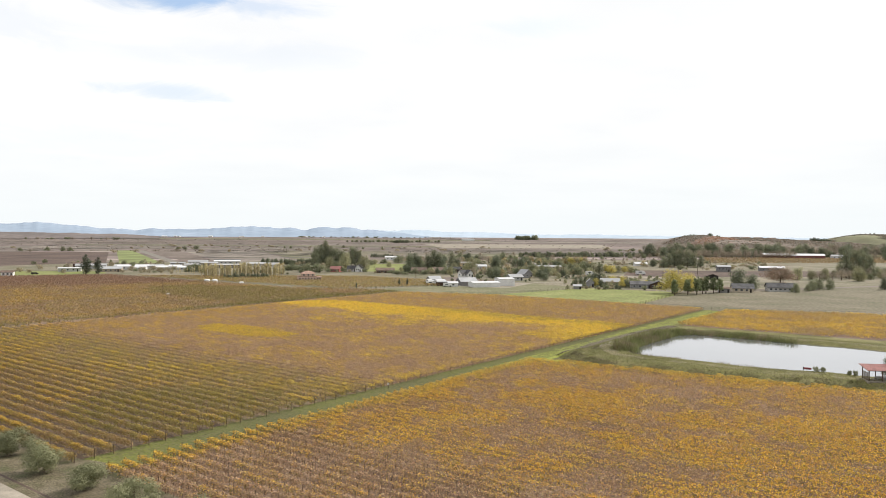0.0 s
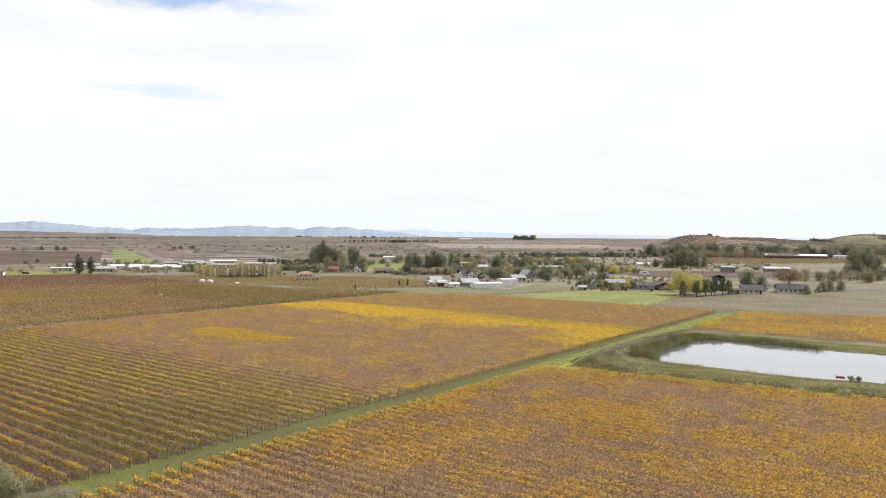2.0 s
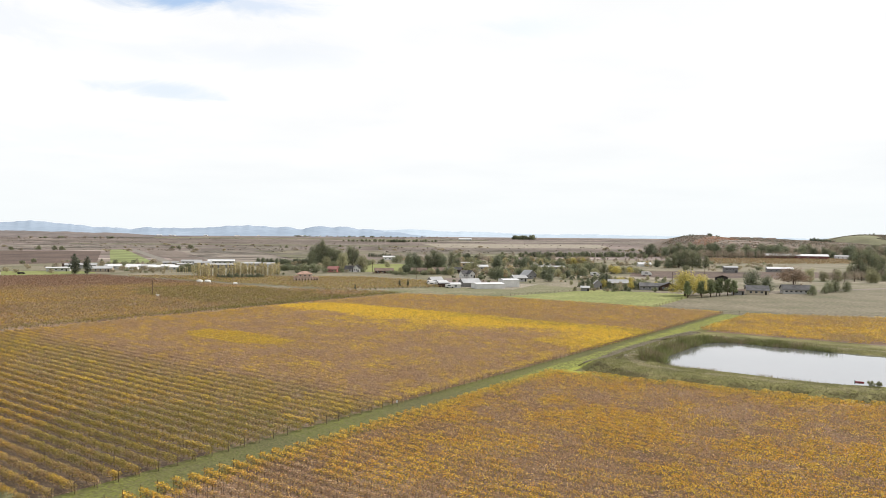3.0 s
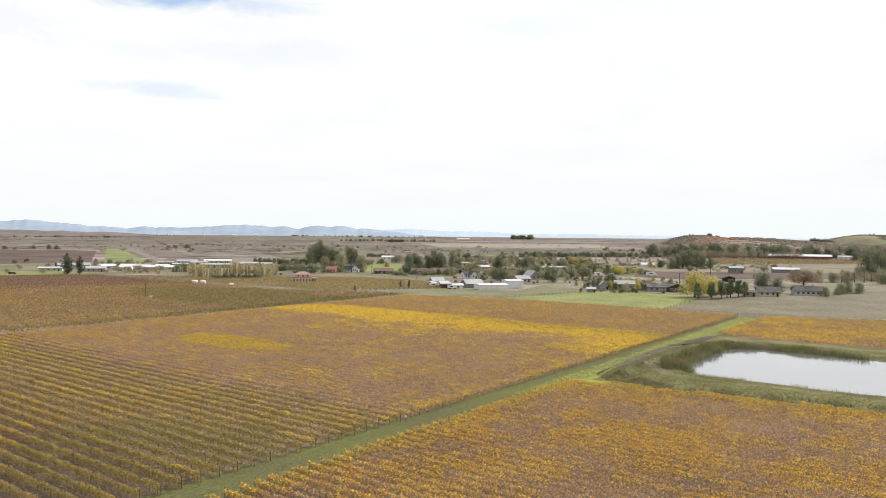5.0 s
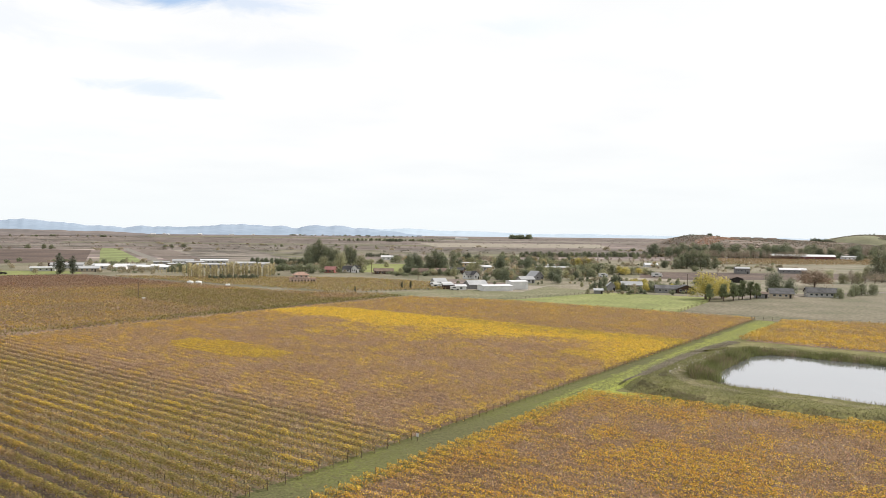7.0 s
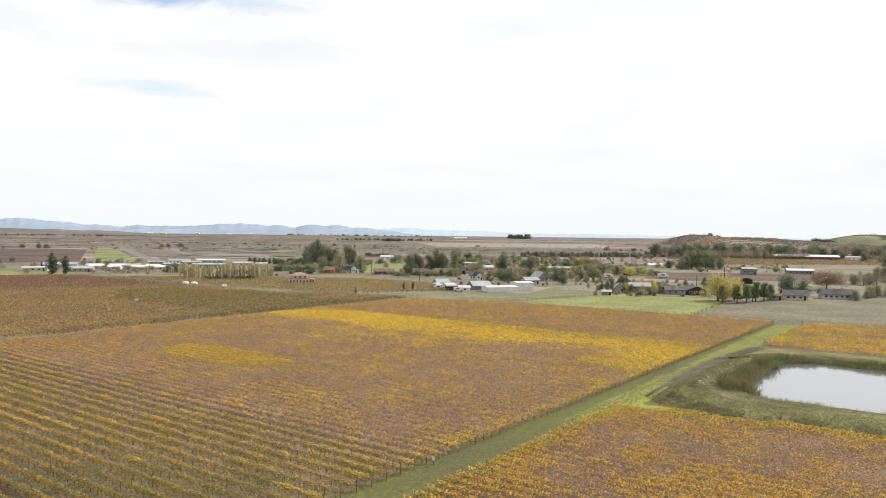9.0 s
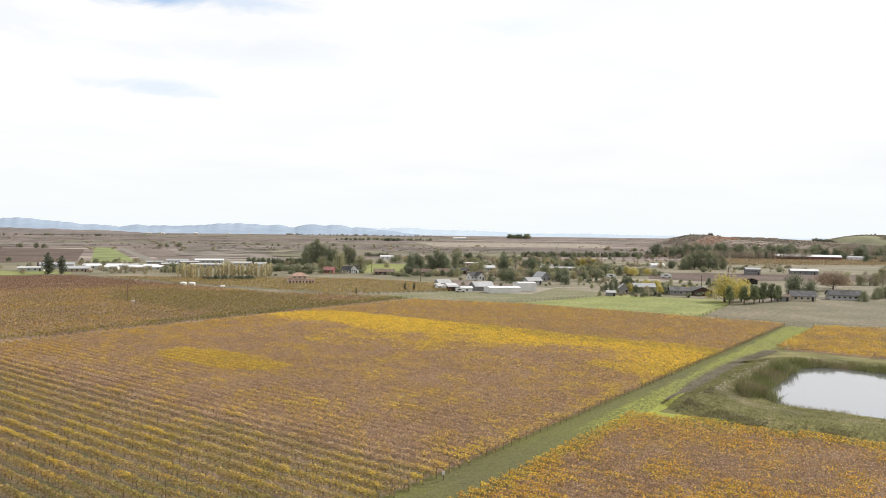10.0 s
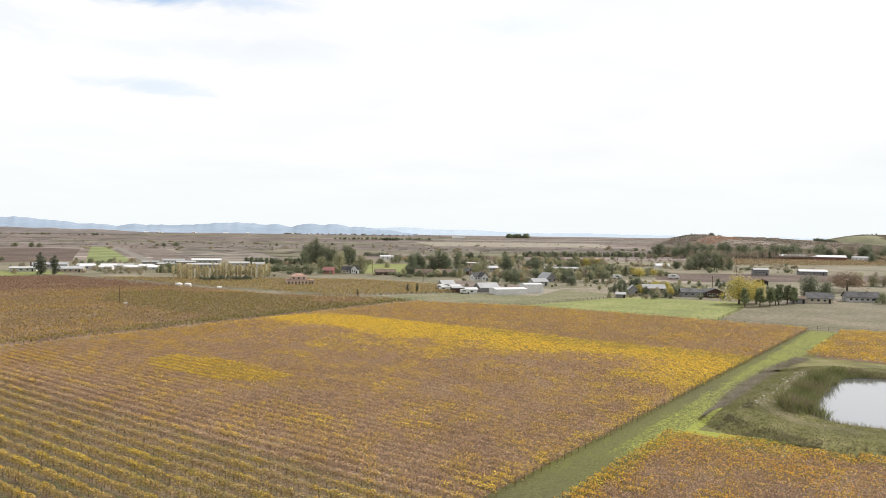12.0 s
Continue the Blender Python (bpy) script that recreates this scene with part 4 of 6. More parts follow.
def bare_poplar(seed):
    rng = np.random.default_rng(seed)
    pieces = [tube([(0, 0, 0), (0.05, 0, 5), (0, 0.05, 10)], [0.16, 0.1, 0.02], 5)]
    for k in range(9):
        z, a = rng.uniform(1.0, 7.5), rng.uniform(0, 6.28)
        rise = rng.uniform(1.4, 2.6)
        pieces.append(tube([(0, 0, z), (math.cos(a) * 0.45, math.sin(a) * 0.45, z + rise * 0.4), (math.cos(a) * 0.65, math.sin(a) * 0.65, z + rise)], [0.05, 0.035, 0.01], 3))
    ls = [(rng.uniform(-0.2, 0.2), rng.uniform(-0.2, 0.2), z, 0.62, 1.5) for z in np.arange(1.5, 9.2, 0.8)]
    return mesh_from("trunk", *join(pieces), M["pale_bark"]), crown_mesh(rng, ls, 420, 0.3, [(0.50, 0.43, 0.25), (0.44, 0.38, 0.19), (0.56, 0.47, 0.30)])


def bush(seed, tints=GREENS, count=420, size=0.42, width=5.0):
    """Unit of 4 m high."""
    rng = np.random.default_rng(seed)
    ls = [(rng.uniform(-0.3, 0.3) * width, rng.uniform(-0.3, 0.3) * width, 0.75 + 2.2 * (k + rng.uniform(0, 1)) / 13, rng.uniform(0.75, 1.15), 0.9) for k in range(13)]
    return limbs(rng, 3.2, width * 0.3, 0.09, 0.08, 5, M["bark"]), crown_mesh(rng, ls, count, size, tints)


KINDS = {}


def kind_of(name, label, category, unit, *meshes):
    KINDS.setdefault(name, []).append((label, category, unit, meshes))


for k in range(3):
    kind_of("eucalyptus_tree", "tall dark eucalyptus tree with an uneven crown", "tree", 10.0, *round_tree(40 + k, 10, 7.5, DARKS + GREENS, 2800, 0.36, 0.02, 24))
    kind_of("dark_tree", "dark evergreen tree beside the houses", "tree", 10.0, *round_tree(50 + k, 10, 9, DARKS + [(0.13, 0.15, 0.075)], 2900, 0.42, 0.02, 20))
    kind_of("green_tree", "leafy green village tree", "tree", 10.0, *round_tree(60 + k, 10, 10, GREENS + [(0.22, 0.23, 0.11)], 2000, 0.5, 0.0, 18))
    kind_of("willow_tree", "pale green drooping tree", "tree", 10.0, *round_tree(70 + k, 10, 9, WILLOW, 2000, 0.46, 0.0, 18))
    kind_of("yellow_tree", "broad tree in yellow autumn leaf", "tree", 10.0, *round_tree(80 + k, 10, 10, YELLOWS, 2800, 0.4, 0.1, 20))
    kind_of("rust_tree", "spreading tree in rusty brown leaf", "tree", 10.0, *round_tree(90 + k, 10, 17, RUST, 3200, 0.5, 0.25, 26, open_crown=0.7))
    kind_of("orange_tree", "small tree in orange autumn leaf", "tree", 10.0, *round_tree(100 + k, 10, 10, ORANGE + WILLOW, 1600, 0.5, 0.0, 18))
    kind_of("bare_tree", "grey-brown tree with thin leaf", "tree", 10.0, *round_tree(110 + k, 10, 10, [(0.27, 0.225, 0.17), (0.32, 0.265, 0.20), (0.23, 0.215, 0.14)], 1000, 0.4, 0.16))
    kind_of("pine_tree", "dark green pine with a bare lower trunk", "pine", 10.0, *round_tree(115 + k, 10, 6.2, [(0.13, 0.155, 0.075), (0.16, 0.185, 0.085), (0.11, 0.13, 0.065)], 2600, 0.4, 0.2, 22, open_crown=0.85))
    kind_of("conifer", "dark young conifer in a row", "conifer", 10.0, *spire_tree(120 + k, 10, 4.6, DARKS, 900, 0.5, 0.05, 1.1))
    kind_of("cypress", "narrow dark green cypress tree", "cypress", 10.0, *spire_tree(130 + k, 10, 2.7, [(0.075, 0.085, 0.055), (0.095, 0.105, 0.07), (0.06, 0.07, 0.045)], 1300, 0.34))
    kind_of("poplar", "nearly bare pale poplar in a row", "poplar", 10.0, *bare_poplar(140 + k))
    kind_of("bush", "rounded green garden bush", "bush", 4.0, *bush(150 + k, GREENS + [(0.24, 0.26, 0.12)], 600))
    kind_of("grey_bush", "grey-green rounded olive bush on the verge", "bush", 4.0, *bush(160 + k, GREYGREEN, 6500, 0.15, 5.6))
    kind_of("brown_bush", "brownish leafy scrub bush", "bush", 4.0, *bush(170 + k, [(0.28, 0.24, 0.15), (0.33, 0.28, 0.18)], 400, 0.4))

TREES = np.random.default_rng(12)


def plant(name, x, y, height, wide=1.0, group="", label=""):
    """One tree of a kind at its height in metres."""
    text, category, unit, meshes = KINDS[name][int(TREES.integers(len(KINDS[name])))]
    s = height / unit
    m = Matrix.Translation((x, y, float(far_rise(x, y)) - 0.05)) @ pose(0, 0, 0, 0, 0, TREES.uniform(0, 360)) @ Matrix.Diagonal((s * wide, s * wide * TREES.uniform(0.9, 1.1), s, 1))
    t = thing(name, label or text, category, m, group)
    part("trunk", meshes[0], t)
    part("crown", meshes[1], t)
    return t


# olive bushes on the verge
for v, h in ((23.5, 4.6), (12, 4.9), (0.3, 5.0), (-10.8, 4.6), (-22.3, 4.8), (-34, 4.8)):
    x, y = plan(-78.0, v)
    plant("grey_bush", x, y, h * 0.95, 1.12, "olive bushes on the verge")

# left: industrial sheds, cypresses, poplars
plant("cypress", -283, 582, 16.5, 2.1); plant("cypress", -274, 583, 14.5, 2.0)
for k in range(84):
    t = k / 83
    plant("poplar", -180 + 54 * t + TREES.uniform(-1, 1), 545 + 32 * t + TREES.uniform(-10, 10), TREES.uniform(8, 11.5), 1.4, "row of bare poplars")
for k in range(14):
    plant("dark_tree", -158 + k * 2.2, 531 + k * 0.8 + TREES.uniform(-2, 2), TREES.uniform(3.0, 4.6), 1.3, "low dark hedge trees")
for k in range(14):
    plant("poplar", -222 + 36 * k / 13, 604 - 20 * k / 13 + TREES.uniform(-3, 3), TREES.uniform(4, 7), 1.2, "row of bare poplars")
plant("green_tree", -206, 618, 8, 1.5); plant("green_tree", -214, 618, 6.5, 1.5); plant("bush", -198, 606, 5)
for x, y, h in ((-268, 632, 5), (-258, 630, 4.5), (-248, 628, 5.5), (-240, 622, 4.6), (-231, 618, 5), (-330, 585, 4), (-346, 600, 5), (-302, 585, 4), (-262, 600, 3), (-245, 596, 3.4)):
    plant("brown_bush", x, y, h, 1.4)
for k in range(40):
    plant("conifer", -190 + k * 1.4, 772 + TREES.uniform(-6, 6), TREES.uniform(5.0, 8.2), 1.25, "row of dark conifers")
for k in range(10):
    plant("conifer", -99 + k * 3.2, 1022 + TREES.uniform(-3, 3), TREES.uniform(5, 7), 1.6, "row of dark conifers")
# the village, stand by stand
FOREST = {}
FOREST["eucalyptus and willows by the red barn"] = [("eucalyptus_tree", -130, 754, 20.3, 0.65), ("eucalyptus_tree", -127, 767, 23.0, 0.58), ("eucalyptus_tree", -121, 756, 27.0, 0.54), ("eucalyptus_tree", -116, 757, 21.0, 0.77), ("eucalyptus_tree", -110, 758, 19.4, 0.84), ("eucalyptus_tree", -105, 759, 17.2, 0.77), ("eucalyptus_tree", -130, 742, 15.1, 0.67), ("eucalyptus_tree", -95, 761, 21.1, 0.56), ("eucalyptus_tree", -91, 762, 19.5, 0.61), ("eucalyptus_tree", -87, 763, 16.7, 0.53), ("willow_tree", -101, 653, 13.2, 0.95), ("willow_tree", -87, 655, 17.1, 0.68), ("willow_tree", -69, 641, 15.3, 0.87), ("green_tree", -94, 645, 8.9, 0.94), ("bush", -110, 617, 8.0, 0.97), ("bush", -104, 618, 8.0, 0.97), ("willow_tree", -115, 624, 8.6, 0.93), ("bush", -119, 615, 3.1, 1.37), ("bush", -135, 620, 4.0, 0.71), ("bush", -141, 619, 4.0, 0.71)]
FOREST["dark hedge trees before the barn"] = [("bush", -137, 646, 5.6, 0.93), ("bush", -133, 647, 5.6, 0.93), ("bush", -127, 639, 5.5, 0.93), ("bush", -121, 640, 5.6, 0.93), ("dark_tree", -138, 664, 5.8, 1.29), ("dark_tree", -128, 666, 5.8, 1.48)]
FOREST["dark trees in the village"] = [("dark_tree", -30, 656, 17.1, 0.49), ("dark_tree", -26, 667, 16.4, 0.59), ("dark_tree", -22, 667, 14.5, 0.52), ("eucalyptus_tree", -14, 678, 14.8, 0.71), ("eucalyptus_tree", -8, 679, 19.3, 0.68), ("eucalyptus_tree", -3, 680, 16.8, 0.70), ("dark_tree", 0, 672, 12.2, 0.62), ("eucalyptus_tree", 8, 703, 17.4, 0.62), ("dark_tree", 13, 693, 10.6, 0.84), ("dark_tree", 55, 745, 13.1, 0.92), ("eucalyptus_tree", 76, 749, 8.8, 1.49), ("eucalyptus_tree", 82, 750, 11.5, 1.14), ("dark_tree", 88, 752, 7.2, 1.19), ("dark_tree", 73, 530, 6.8, 1.10), ("dark_tree", -33, 630, 7.3, 0.69), ("dark_tree", -28, 615, 6.2, 0.79)]
FOREST["garden trees behind the white sheds"] = [("orange_tree", 54, 605, 8.7, 0.89), ("green_tree", 37, 568, 8.2, 0.99), ("green_tree", 41, 562, 9.3, 1.04), ("willow_tree", 46, 562, 7.3, 1.10), ("green_tree", 58, 599, 7.3, 1.05), ("willow_tree", 63, 599, 7.4, 1.17), ("green_tree", 67, 593, 5.6, 1.22), ("willow_tree", 22, 657, 9.1, 0.93), ("willow_tree", 28, 658, 9.6, 0.88), ("green_tree", 20, 666, 6.3, 0.92), ("willow_tree", 6, 597, 7.3, 0.91), ("willow_tree", -10, 610, 5.7, 1.53), ("green_tree", 1, 653, 6.6, 1.14), ("bush", -35, 598, 3.0, 1.59), ("bush", -38, 597, 3.0, 1.36), ("bush", -30, 591, 3.0, 1.36), ("bush", -16, 601, 3.5, 1.59), ("willow_tree", -35, 613, 6.2, 0.79), ("green_tree", 2, 604, 6.1, 0.99), ("willow_tree", 54, 794, 8.7, 1.18), ("bare_tree", 53, 851, 8.8, 1.42), ("bare_tree", 47, 882, 9.1, 1.28)]
FOREST["green garden trees beside the drive"] = [("willow_tree", 97, 620, 8.5, 0.93), ("green_tree", 104, 629, 9.1, 0.89), ("green_tree", 111, 638, 9.7, 0.85), ("willow_tree", 116, 639, 9.3, 0.99), ("green_tree", 122, 640, 10.2, 0.81), ("green_tree", 126, 641, 9.8, 0.85), ("willow_tree", 132, 642, 9.3, 0.99), ("green_tree", 137, 642, 8.9, 0.84), ("willow_tree", 100, 598, 6.9, 1.10), ("green_tree", 112, 607, 7.0, 1.12), ("willow_tree", 122, 609, 6.6, 1.18), ("green_tree", 86, 603, 8.7, 0.79), ("willow_tree", 89, 589, 6.8, 1.10), ("green_tree", 84, 618, 7.6, 0.93), ("willow_tree", 80, 625, 6.8, 1.03), ("green_tree", 81, 668, 6.8, 1.14)]
FOREST["yellow and orange garden trees"] = [("orange_tree", 131, 785, 8.6, 0.93), ("yellow_tree", 137, 786, 9.8, 0.94), ("orange_tree", 143, 787, 10.4, 0.88), ("yellow_tree", 148, 789, 9.3, 0.87), ("orange_tree", 153, 790, 10.4, 0.88), ("willow_tree", 124, 783, 8.6, 1.18), ("yellow_tree", 143, 644, 7.5, 0.99), ("yellow_tree", 146, 636, 7.4, 1.12), ("willow_tree", 154, 645, 7.0, 1.18), ("yellow_tree", 160, 646, 6.1, 1.22), ("willow_tree", 166, 647, 6.1, 1.36), ("bush", 168, 639, 4.6, 0.95), ("orange_tree", 212, 777, 6.9, 0.99)]
FOREST["trees at the back of the village"] = [("willow_tree", -74, 793, 5.8, 1.55), ("green_tree", -65, 808, 5.9, 1.59), ("green_tree", -76, 766, 6.2, 1.09), ("willow_tree", -54, 734, 5.4, 1.33), ("green_tree", -50, 827, 9.7, 1.25), ("bare_tree", -47, 842, 10.5, 1.06), ("dark_tree", 42, 897, 8.6, 1.36), ("dark_tree", 32, 912, 10.8, 0.83), ("dark_tree", 28, 911, 8.7, 1.19), ("willow_tree", 110, 849, 7.5, 1.47), ("green_tree", 119, 851, 6.3, 1.39), ("dark_tree", 111, 865, 6.4, 1.11), ("willow_tree", 119, 809, 6.5, 1.61), ("bare_tree", 126, 797, 6.4, 1.26)]
for stand, members in FOREST.items():
    for name, x, y, h, w in members:
        plant(name, x, y, h * 1.06, w * 1.25, stand)
for k in range(56):
    plant("dark_tree" if k % 3 else "green_tree", 112 + k * 4.1, 1060 + k * 1.6 + TREES.uniform(-5, 5), TREES.uniform(6, 10.5), 1.0, "long dark tree row behind the village")
for k in range(48):
    plant("bare_tree", 175 + (k // 12) * 9 + (k % 12) * 13 + TREES.uniform(-3, 3), 860 + (k // 12) * 38 + TREES.uniform(-4, 4), TREES.uniform(3.5, 5.0), 1.2, "brown orchard trees")
for x, y, h in ((-97, 624, 4.2), (-90, 622, 2.8), (-85, 626, 4.6), (-80, 630, 3.0), (-67, 630, 3.6), (-56, 611, 2.6), (-50, 612, 1.8), (-44, 610, 3.2), (-40, 606, 4.0), (-26, 608, 3.4), (-20, 610, 2.6), (-14, 608, 4.2), (-8, 611, 3.0), (-1, 610, 3.8), (4, 606, 4.6)):
    plant("bush" if h > 3 else "brown_bush", x, y, h, 1.3, "garden bushes before the houses")
# right: yellow tree, pines, oaks by the houses
plant("yellow_tree", 131, 418, 15.5, 1.25); plant("yellow_tree", 141, 422, 13, 1.0)
for x, y, h in ((128, 405, 9.5), (136, 407, 9.5), (142, 410, 10), (150, 418, 10.5), (155, 420, 10), (160, 424, 9), (147, 415, 8.5)):
    plant("pine_tree", x, y, h, 1.0, "pines beside the pasture")
plant("dark_tree", 180, 447, 14.5, 1.1); plant("dark_tree", 189, 448, 11, 1.0)
plant("rust_tree", 230, 500, 13, 1.35); plant("rust_tree", 242, 522, 9, 0.8)
for x, y, h in ((206, 428, 6.5), (226, 448, 7.5), (232, 452, 8), (240, 455, 7.5), (219, 440, 5)):
    plant("green_tree", x, y, h, 1.0, "small trees beside the long house")
for x, y, h, w in ((322, 586, 26, 0.75), (331, 588, 25, 0.75), (338, 590, 23, 0.8), (344, 592, 20, 0.8)):
    plant("eucalyptus_tree", x, y, h, w, "eucalyptus stand on the slope")
for x, y, h, w in ((226, 752, 13, 1.1), (233, 757, 16, 1.0), (240, 762, 19, 0.95), (247, 764, 21, 0.9), (254, 763, 20, 0.9), (261, 764, 17, 1.0), (267, 760, 14, 1.0)):
    plant("eucalyptus_tree", x, y, h, w, "eucalyptus clump")
for k in range(12):
    plant("bare_tree" if k % 3 else "willow_tree", 268 + k * 6.5, 560 + TREES.uniform(-18, 26), TREES.uniform(8, 12), 1.2, "scrubby oaks")
for k in range(16):
    plant(("bush", "willow_tree", "bush", "yellow_tree", "dark_tree")[k % 5], 88 + k * 3.1, 462 + TREES.uniform(-5, 8), TREES.uniform(3, 6.5), 1.0, "garden shrubs by the pasture")
for k in range(6):
    plant("cypress", 100 + k * 1.3, 492 + TREES.uniform(-3, 3), TREES.uniform(6, 8.5), 1.5, "row of garden cypresses")
plant("dark_tree", 99, 478, 10, 0.8); plant("yellow_tree", 114, 492, 6.8, 1.3); plant("yellow_tree", 121, 495, 6.2, 1.3)
for x, y, h in ((86.5, 477, 6.5), (90, 479, 7.5), (93.5, 481, 6.8)):
    plant("conifer", x, y, h, 1.2, "dark conifers behind the small barn")
for x, y, h, w in ((48, 672, 14, 0.85), (66, 680, 11, 0.9), (73, 682, 13, 1.0), (222, 775, 9, 1.4), (79, 560, 9, 0.9), (40, 545, 9, 1.1)):
    plant("dark_tree", x, y, h, w, "dark trees between the houses")
# belt of dark trees before the hill, and beyond the long barn
for k in range(54):
    x = 330 + k * 10 + TREES.uniform(-4, 4)
    plant("eucalyptus_tree" if k % 3 else "dark_tree", x, 1120 + k * 1.5 + TREES.uniform(-25, 25), TREES.uniform(13, 27), 1.1, "dark tree belt below the hill")
for k in range(40):
    plant("bare_tree", 345 + k * 4.6, 1085 + TREES.uniform(-6, 6), TREES.uniform(11, 15), 0.75, "pale bare trees below the hill")
for k in range(22):
    plant("bare_tree" if k % 2 else "dark_tree", 560 + k * 12, 1010 + TREES.uniform(-20, 30), TREES.uniform(8, 15), 1.1, "trees round the long barn")
# tiny trees out on the plain
for x, y, h, w in ((-127, 1530, 6, 1), (-170, 1560, 6, 1.2), (-330, 1590, 7, 1.2), (-345, 1600, 6, 1), (-230, 1700, 7, 1.3), (-480, 1430, 9, 1.8), (-500, 1420, 8, 1.6), (-520, 1440, 6, 1.8), (-640, 1260, 8, 1.6), (-655, 1265, 9, 1.5), (-690, 1280, 8, 1.6), (-720, 1250, 7, 1.6)):
    plant("green_tree", x, y, h, w, "lone trees on the plain")
for k in range(22):
    plant("green_tree", 356 + k * 4.6 + TREES.uniform(-3, 3), 3540 + TREES.uniform(-20, 20), TREES.uniform(16, 27), 1.2, "far tree clump on the plain")
for k in range(30):
    plant("green_tree", -335 + k * 11 + TREES.uniform(-5, 5), 2600 + TREES.uniform(-15, 15), TREES.uniform(6, 12), 1.5, "far tree row on the plain")
for k in range(12):
    plant("dark_tree", -170 + k * 4.5 + TREES.uniform(-3, 3), 2500 + TREES.uniform(-15, 15), TREES.uniform(6, 13), 1.2, "far tree clump on the marsh")
x = -760.0
while x < 60:
    plant(("green_tree", "bush", "bare_tree")[int(TREES.integers(3))], x, 3900 + TREES.uniform(-60, 60), TREES.uniform(5, 12), TREES.uniform(1.3, 3.0), "far trees on the plain")
    x += TREES.uniform(5, 42)
x = -1560.0
while x < -1150:
    plant(("green_tree", "bush", "bare_tree")[int(TREES.integers(3))], x, 2750 + TREES.uniform(-60, 60), TREES.uniform(5, 12), TREES.uniform(1.3, 2.6), "far trees on the plain")
    x += TREES.uniform(6, 44)



# ---- hills and mountains ----
def ridge(name, label, mat, y0, depth, profile, seed, rough, base):
    """A rounded hill whose skyline runs through the profile (x, top)."""
    xs = np.arange(profile[0][0], profile[-1][0] + 1, 8.0)
    tops = np.interp(xs, [p[0] for p in profile], [p[1] for p in profile])
    verts, faces = [], []
    ts = np.linspace(-1, 1, 17)
    for i, x in enumerate(xs):
        for t in ts:
            h = math.cos(t * math.pi / 2) ** 0.8
            z = base + (tops[i] - base) * h + (float(fractal(x, t * depth, 60, seed)) - 0.5) * rough * h
            verts.append((x, y0 + t * depth, z - (1 - h) * 3))
    n = len(ts)
    faces = [(i * n + j, (i + 1) * n + j, (i + 1) * n + j + 1, i * n + j + 1) for i in range(len(xs) - 1) for j in range(n - 1)]
    me = mesh_from(name, verts, faces, mat)
    for p in me.polygons:
        p.use_smooth = True
    tagged(new(name, me), label, "hill", "", "structure")
    # scrub and vine strips over the slope
    rng = np.random.default_rng(seed)
    m = 22000
    x, t = rng.uniform(profile[1][0], profile[-2][0], m), rng.uniform(-0.95, 0.15, m)
    h = np.cos(t * math.pi / 2) ** 0.8
    z = base + (np.interp(x, [p[0] for p in profile], [p[1] for p in profile]) - base) * h - (1 - h) * 3 + (fractal(x, t * depth, 60, seed) - 0.5) * rough * h
    across = t - (x - 576) * 0.0026
    strip = np.floor(across / 0.055) % 2 == 0
    red = (smooth(np.abs(across + 0.62), 0.15, 0.12) * smooth(x, 735, 700) if mat == M["hill"] else np.zeros(m))
    wood = fractal(x, t * depth, 90, seed + 5) > 0.52
    keep = np.where(red > 0.5, True, wood | (strip & (rng.uniform(size=m) < 0.5) & (mat == M["hill"])))
    c = np.stack([x, y0 + t * depth, z + 0.8], 1)[keep]
    tint = np.where((red > 0.5)[:, None], np.array((0.345, 0.205, 0.135)), np.where(rng.uniform(size=m)[:, None] < 0.5, np.array((0.16, 0.16, 0.125)), np.array((0.22, 0.16, 0.115))))[keep]
    tint = tint * rng.uniform(0.7, 1.3, len(tint))[:, None]
    tagged(new("hill_scrub", quad_mesh("hill_scrub", leaves(rng, c, 2.8, tint, 0.5), tint, M["leaf"])), "scrub and red vine strips on the hillside", "scrub", "", "stuff")


ridge("hill", "low dry hill with vine strips", M["hill"], 1900, 330, [(536, -10), (576, 9), (611, 26), (631, 31), (666, 34), (702, 29), (739, 27), (820, 26), (882, 24), (949, 20), (1036, 17), (1134, 8)], 4, 4, -1)
ridge("hill", "rounded green hill behind the trees", M["hill_green"], 2150, 250, [(1066, -11), (1106, 9), (1152, 24), (1191, 35), (1228, 39), (1277, 39), (1500, 34), (1900, 5)], 6, 4, -1)
for x, h in ((612, 4), (620, 6), (627, 7), (634, 6), (642, 8), (650, 7), (658, 5), (690, 12), (695, 13), (711, 9), (716, 8), (745, 5), (762, 6), (800, 5), (828, 6), (852, 5), (955, 12), (962, 14), (968, 12), (974, 13), (981, 11), (988, 13), (996, 12), (1004, 10), (1205, 5), (1222, 6), (1236, 6), (1250, 7), (1262, 8)):
    t = plant("dark_tree", x, 1905 if x < 1050 else 2150, h, 1.3, "trees on the hilltop")
    t.location.z = float(np.interp(x, [611, 631, 666, 702, 739, 820, 882, 949, 1036, 1152, 1191, 1228, 1277], [26, 31, 34, 29, 27, 26, 24, 20, 17, 24, 35, 39, 39])) - 2.0


